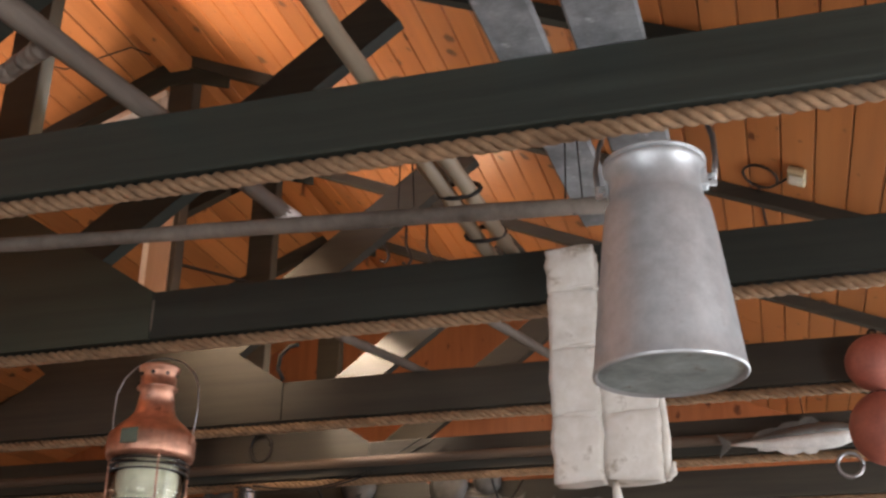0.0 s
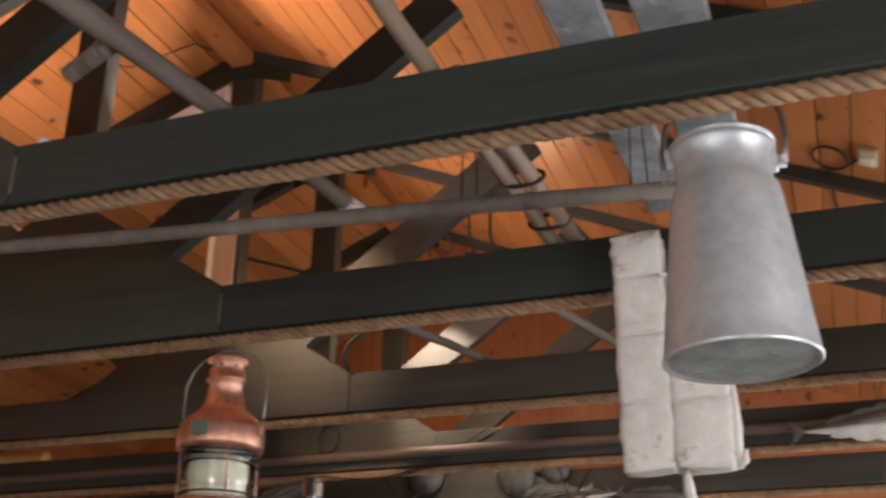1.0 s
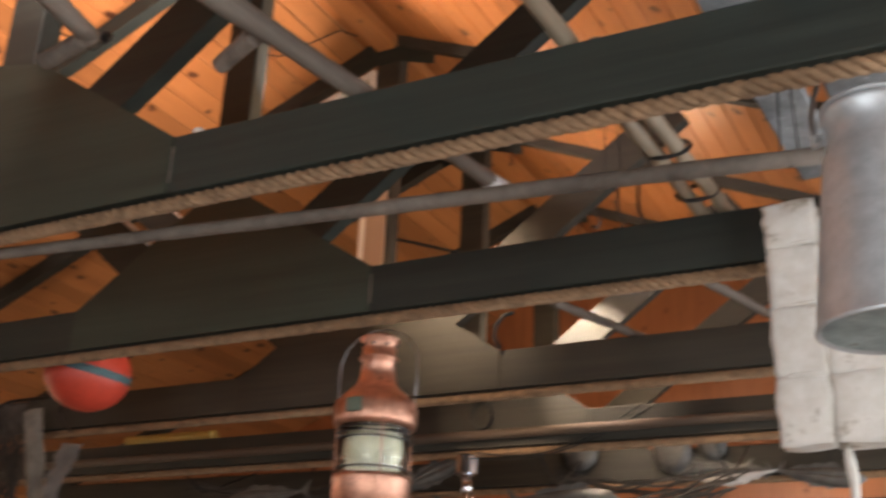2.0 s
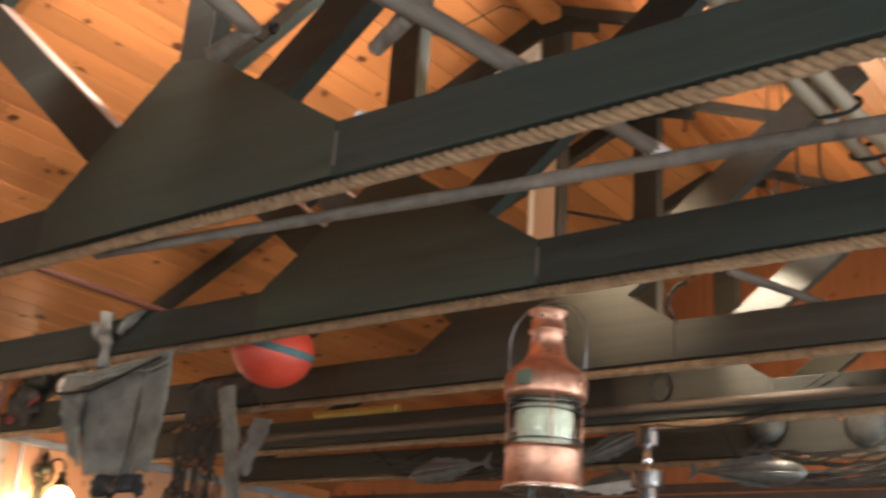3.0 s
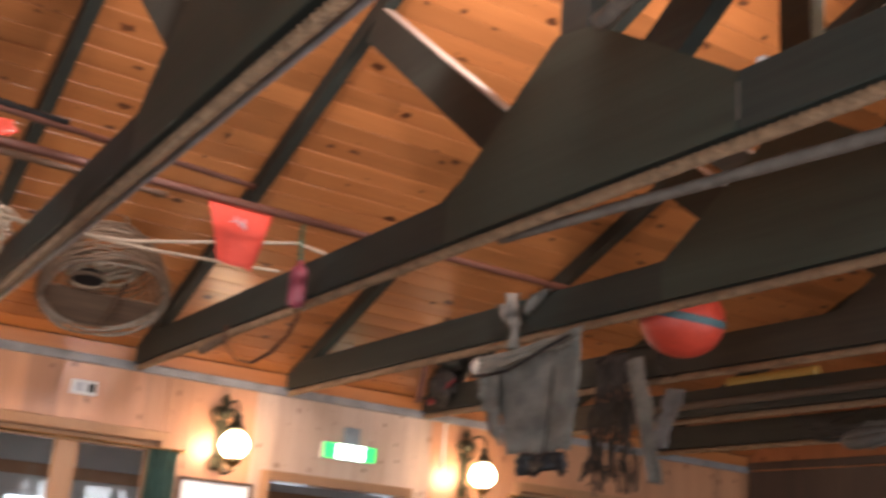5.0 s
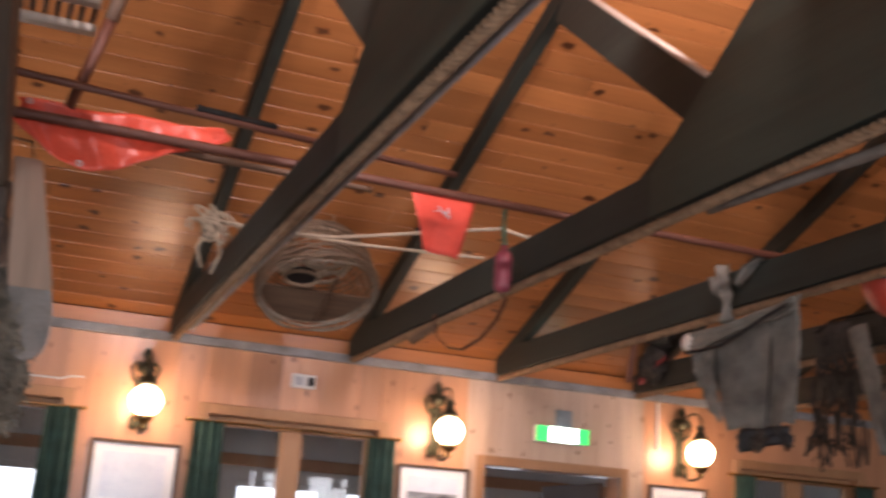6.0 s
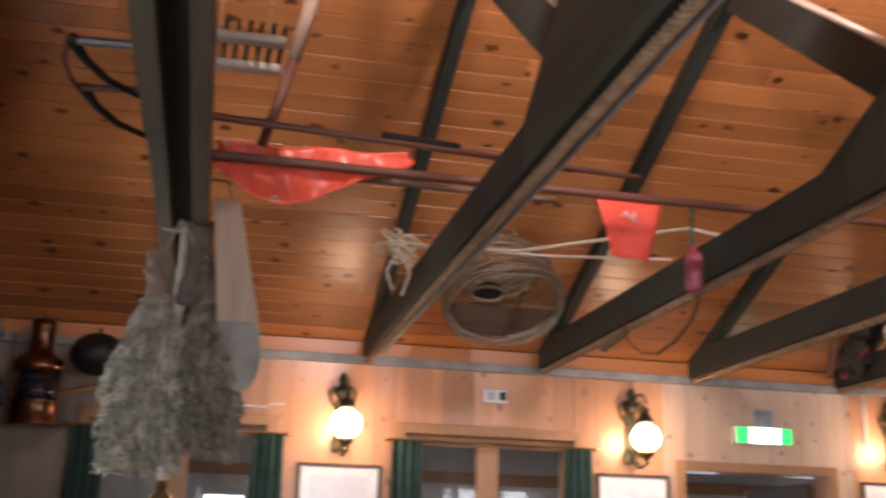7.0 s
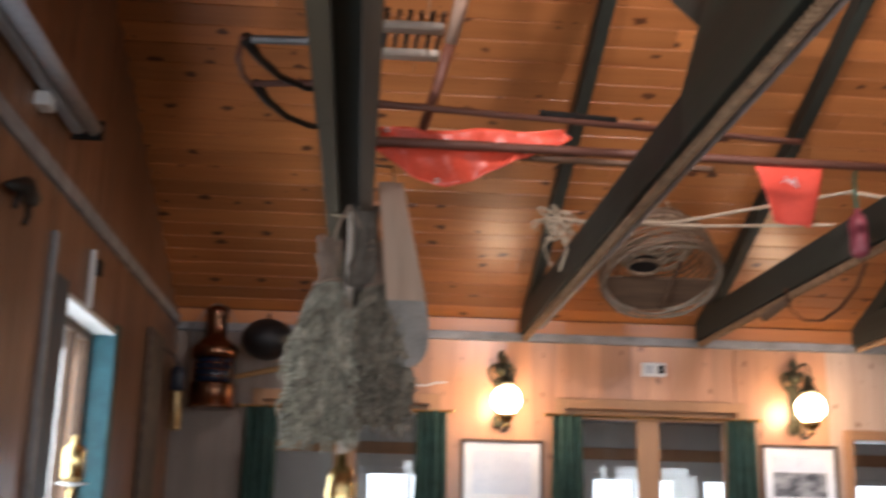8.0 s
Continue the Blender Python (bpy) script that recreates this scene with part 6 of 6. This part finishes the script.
def fish(x, y, z, length, turn, tilt, label, belly=BELLY):
    t = empty("stuffed_fish", pose(x, y, z, 0, tilt, turn))
    for half, m2 in ((1, SCALES), (-1, belly)):
        bm = bmesh.new()
        rings = []
        for i in range(15):
            u = i / 14
            r = length * (0.135 * math.sin(math.pi * u ** 0.7) ** 0.8 * (1 - 0.62 * u) + 0.012)
            rings.append([bm.verts.new((length * (0.5 - u), 0.55 * r * math.cos(a), half * r * math.sin(a) * (0.85 if half > 0 else 1.0))) for a in (math.pi * j / 8 for j in range(9))])
        for r0, r1 in zip(rings, rings[1:]):
            for j in range(8):
                bm.faces.new((r0[j], r0[j + 1], r1[j + 1], r1[j]))
        bmesh.ops.recalc_face_normals(bm, faces=bm.faces)
        bmesh.ops.solidify(bm, geom=bm.faces[:], thickness=0.002)
        part("back" if half > 0 else "belly", bm, m2, t, "" if half > 0 else "white belly", smooth=True)
    def fin(nm, pts):
        bm = prism(bmesh.new(), [(px * length, pz * length) for px, pz in pts], -0.003, 0.003)
        part(nm, bm, SCALES if nm != "belly_fin" else belly, t)
    fin("tail_fin", [(-0.47, 0.0), (-0.60, 0.10), (-0.565, 0.0), (-0.60, -0.10)])
    fin("back_fin", [(0.22, 0.10), (0.17, 0.15), (0.11, 0.16), (0.05, 0.125), (0.01, 0.135), (-0.06, 0.13), (-0.12, 0.095), (-0.18, 0.1), (-0.26, 0.085), (-0.32, 0.04), (-0.1, 0.06), (0.1, 0.09)])
    fin("belly_fin", [(0.2, -0.10), (0.15, -0.14), (0.09, -0.145), (0.05, -0.12), (-0.03, -0.135), (-0.1, -0.12), (-0.15, -0.085), (-0.22, -0.09), (-0.29, -0.07), (-0.3, -0.03), (-0.05, -0.07)])
    fin("side_fin", [(0.2, 0.0), (0.13, 0.07), (0.09, 0.02)])
    part("line", tube(bmesh.new(), [(length * 0.1, 0, length * 0.08), (length * 0.1, 0, length * 0.08 + 0.14)], 0.003, 5), IRON, t)
    return tagged(t, label, "fish", "stuffed fish")


fish(6.60, 4.93, 2.68, 0.52, 0, -3, "stuffed white-bellied cod hanging on a beam")
fish(2.82, 5.03, 2.46, 0.5, 180, 6, "stuffed silver fish hanging below a beam", SCALES)
fish(3.80, 5.06, 2.53, 0.42, 0, -20, "stuffed grey fish hanging below a beam", SCALES)
fish(4.55, 5.06, 2.39, 0.52, 0, 3, "stuffed silver fish hanging below a beam", SCALES)
fish(4.95, 5.97, 2.70, 0.46, 180, -4, "stuffed grey fish hanging below a beam", SCALES)
fish(5.55, 5.97, 2.62, 0.45, 0, 8, "stuffed silver fish hanging below a beam", SCALES)
fish(5.15, 5.965, 2.64, 0.40, 180, 5, "dried white cod with a ragged belly")
fish(3.3, 6.0, 2.52, 0.5, 0, -5, "stuffed pale fish hanging below a beam")
CHROME = plain("chromed_metal", (0.75, 0.76, 0.78), 0.12, 1.0, vary=0.08)
t = empty("chrome_lamp", pose(4.04, 5.03, 2.22))
part("shade", lathe(bmesh.new(), [(0.03, 0.0), (0.052, 0.003), (0.052, 0.10), (0.078, 0.108), (0.08, 0.175), (0.074, 0.185), (0.03, 0.19)], 24), CHROME, t, "chromed drum", smooth=False)
part("stem", lathe(bmesh.new(), [(0.026, 0.1905), (0.026, 0.30)], 14), CHROME, t, smooth=True)
part("top", lathe(bmesh.new(), [(0.03, 0.3005), (0.056, 0.305), (0.058, 0.39), (0.05, 0.398), (0.012, 0.405)], 24), CHROME, t, "chromed cap", smooth=False)
part("ring", tube(bmesh.new(), [(0.045 * math.cos(u), 0, 0.45 + 0.045 * math.sin(u)) for u in (2 * math.pi * i / 18 for i in range(19))], 0.006, 6), IRON, t)
tagged(t, "chromed ship's lamp hanging from an iron ring", "lamp")
ob = tagged(link("iron_ring", tube(bmesh.new(), [(0.05 * math.cos(u), 0, 0.05 * math.sin(u)) for u in (2 * math.pi * i / 18 for i in range(19))], 0.008, 8), WIRE, True), "steel ring hanging under a beam", "ring")
ob.matrix_basis = pose(6.81, 4.98, 2.565)
pole("yellow_oar", (1.8, 5.02, ONB + 0.025), (2.42, 5.05, ONB + 0.025), 0.03, 0.035, wood("yellow_varnish", (0.4, 0.26, 0.06), (0.55, 0.38, 0.1), (0.06, 1, 1), 0.4), "yellow varnished oar lying along a beam", seed=35, cat="oar")
tagged(link("iron_hook", tube(bmesh.new(), [(4.69, 3.985, 2.803), (4.668, 3.975, 2.85), (4.675, 3.975, 2.90), (4.71, 3.975, 2.935), (4.75, 3.98, 2.945)], 0.009, 7), IRON, True), "curved iron hook standing on a beam", "hook")
for hx, hz in ((4.73, 3.78), (4.85, 3.75), (4.96, 3.72)):
    bm = bmesh.new()
    tube(bm, [(hx, 4.99, hz + 0.28), (hx, 4.99, hz + 0.05), (hx + 0.02, 4.99, hz), (hx + 0.03, 4.99, hz - 0.04), (hx + 0.01, 4.99, hz - 0.07), (hx - 0.015, 4.99, hz - 0.05)], 0.008, 6)
    tagged(link("pot_hook", bm, IRON, True), "grey iron pot hook hanging in the roof", "hook", "pot hooks")

# ---- junction box and cable on the east slope ----
ang = math.degrees(math.atan(PITCH))
jb = empty("junction_box", pose(6.69, 3.79, roof_z(6.69) - 0.003, 180, ang, 0))
part("case", slab((-0.032, -0.055, 0.0), (0.032, 0.055, 0.026), 0.006), plain("tan_plastic", (0.42, 0.34, 0.2), 0.5), jb)
part("cover", slab((-0.024, -0.03, 0.0265), (0.024, 0.03, 0.032), 0.004), plain("yellowed_plastic", (0.6, 0.55, 0.42), 0.4), jb, "yellowed plastic cover")
tagged(jb, "yellowed junction box fixed to the pine ceiling", "junction box")
pts = []
for i in range(30):
    u = i / 29
    a = 0.6 + 7.4 * min(1, u * 1.5)
    x, y = 6.565 + 0.058 * math.cos(a), 3.875 + 0.085 * math.sin(a)
    if u > 0.667:
        w = (u - 0.667) / 0.333
        x, y = x + (6.58 - x) * w, y + (4.33 - y) * w
    pts.append((x, y, roof_z(x) - 0.008))
pts.insert(0, (6.655, 3.84, roof_z(6.655) - 0.008))
tagged(link("ceiling_cable", tube(bmesh.new(), pts, 0.005, 6), IRON, True), "loose black cable looped on the ceiling", "cable")
for seed, yy in ((1, 3.55), (2, 4.75)):
    bm = bmesh.new()
    tube(bm, [(3.55, yy, roof_z(3.55) - 0.01), (3.7, yy + 0.1, roof_z(3.7) - 0.09), (3.95, yy + 0.2, roof_z(3.95) - 0.06), (4.02, yy + 0.25, roof_z(4.02) - 0.11)], 0.004, 5)
    tagged(link("ceiling_cable", bm, IRON), "thin black cable hanging along the ridge", "cable")

# ---- lit work lamp in the roof ----
SPOTLENS = glow("spot_lens", (1.0, 0.86, 0.68), 20.0)


def roof_spotlight(x, y, z, back_y):
    """A slim white housing with a lit slot, on an arm from the king post behind it."""
    wl = empty("roof_spotlight", pose(x, y, z))
    part("housing", slab((-0.10, -0.05, -0.012), (0.10, 0.05, 0.012), 0.006), WHITEPAINT, wl)
    part("lens", slab((-0.085, 0.0505, -0.03), (0.085, 0.054, -0.0125)), SPOTLENS, wl, "lit lens")
    part("arm", tube(bmesh.new(), [(-0.02, -0.04, -0.01), (RIDGE_X + 0.02 - x, back_y, -0.02)], 0.008, 6), IRON, wl)
    tagged(wl, "white spotlight clamped to a king post", "lamp", "roof spotlights")


for sx, sy, sz, back_y in ((4.34, 3.28, 3.43, -0.215), (4.44, 4.60, 3.43, -0.53)):
    roof_spotlight(sx, sy, sz, back_y)

# small fixtures added to go with the added ceiling lights
for uy, back in ((0.14, TRUSS_Y[0] + 0.176), (1.17, TRUSS_Y[1] + 0.076), (2.24, TRUSS_Y[2] + 0.076)):
    ul = empty("uplight_lamp", pose(4.14, uy, 3.34))
    part("reflector", lathe(bmesh.new(), [(0.01, 0.0), (0.018, 0.008), (0.022, 0.03), (0.020, 0.03), (0.016, 0.010), (0.008, 0.004)], 16, closed=False), IRON, ul, smooth=True)
    part("arm", tube(bmesh.new(), [(-0.06, back - uy, -0.02), (-0.04, 0.0, -0.02), (0.0, 0.0, 0.003)], 0.004, 6), IRON, ul)
    tagged(ul, "small black lamp added behind a king post to carry the ceiling light", "lamp", "uplights")

# ---- nets and cables slung below the far beams ----
rnd = random.Random(23)
for x0, x1, yy, zz, label in ((4.3, 5.2, 5.55, 2.44, "brown fishing net slung below the beams"), (2.0, 3.4, 5.52, 2.50, "dark fishing net slung below the beams")):
    sw = empty("slung_net")
    for i in range(18):
        dy, dz = rnd.uniform(-0.10, 0.10), rnd.uniform(-0.05, 0.06)
        a0, a1 = x0 + rnd.uniform(-0.1, 0.15), x1 + rnd.uniform(-0.15, 0.1)
        sag = rnd.uniform(0.03, 0.12)
        part("strand", tube(bmesh.new(), [(a0 + (a1 - a0) * u, yy + dy * math.sin(3 * u + i), zz + dz + 0.10 - 4 * sag * u * (1 - u) + 0.01 * math.sin(19 * u + i)) for u in (j / 14 for j in range(15))], rnd.uniform(0.004, 0.009), 5), DARKCLOTH, sw)
    for xx in (x0, x1):
        part("hanger", tube(bmesh.new(), [(xx, yy - 0.5, ONB + 0.004), (xx, yy, zz + 0.10), (xx, yy + 0.48, ONB + 0.004)], 0.006, 5), IRON, sw)
    tagged(sw, label, "net")
for k3, (p, q) in enumerate((((4.10, 4.99, 2.62), (4.95, 4.985, 2.80)), ((4.02, 4.985, 2.60), (5.02, 4.975, 2.79)))):
    a, b = Vector(p), Vector(q)
    pts = [a.lerp(b, u) + Vector((0, 0, -0.10 * math.sin(math.pi * u))) for u in (j / 10 for j in range(11))]
    tagged(link("slack_cable", tube(bmesh.new(), pts, 0.004, 5), IRON), "slack black cable along a far beam", "cable")

pole("crooked_stick", (5.05, 0.3, ONB + 0.024), (4.785, 1.62, ONB + 0.032), 0.022, 0.023, GREYWOOD, "crooked grey stick lying over a beam", seed=51, cat="stick")
pole("stick_stub", (4.79, 1.62, ONB + 0.03), (4.625, 1.65, ONB + 0.020), 0.02, 0.021, GREYWOOD, "grey side branch of a crooked stick", seed=52, cat="branch")
tagged(link("china_knob", lathe(bmesh.new(), [(0.008, 0.0), (0.014, 0.004), (0.016, 0.014), (0.012, 0.024), (0.004, 0.027)], 14), WHITEPAINT, True), "small white china knob on a beam", "knob").matrix_basis = pose(4.737, 2.06, ONB + 0.001)

# ---- small things on the last two beams ----
ob = tagged(link("hanging_ring", tube(bmesh.new(), [(0.055 * math.cos(u), 0, 0.07 * math.sin(u)) for u in (2 * math.pi * i / 20 for i in range(21))], 0.009, 7), IRON, True), "dark iron ring hanging on a beam", "ring")
ob.matrix_basis = pose(4.135, 4.975, 2.80)
for dx, dz, r, tilt in ((4.28, 2.80, 0.10, 10), (4.80, 2.78, 0.12, -14), (5.02, 2.80, 0.08, 8)):
    bm = lathe(bmesh.new(), [(0.01, 0.03), (r * 0.6, 0.026), (r, 0.0), (r * 0.98, -0.006), (r * 0.55, 0.016), (0.01, 0.02)], 24)
    ob = tagged(link("shell_dish", bm, plain("pale_shell", (0.085, 0.085, 0.08), 0.45, vary=0.45, scale=16, spots=(0.08, 0.065, 0.05)), True), "pale mottled shell hung flat on a beam", "shell", "shells")
    ob.matrix_basis = pose(dx, 5.955, dz, 90, 0, tilt)
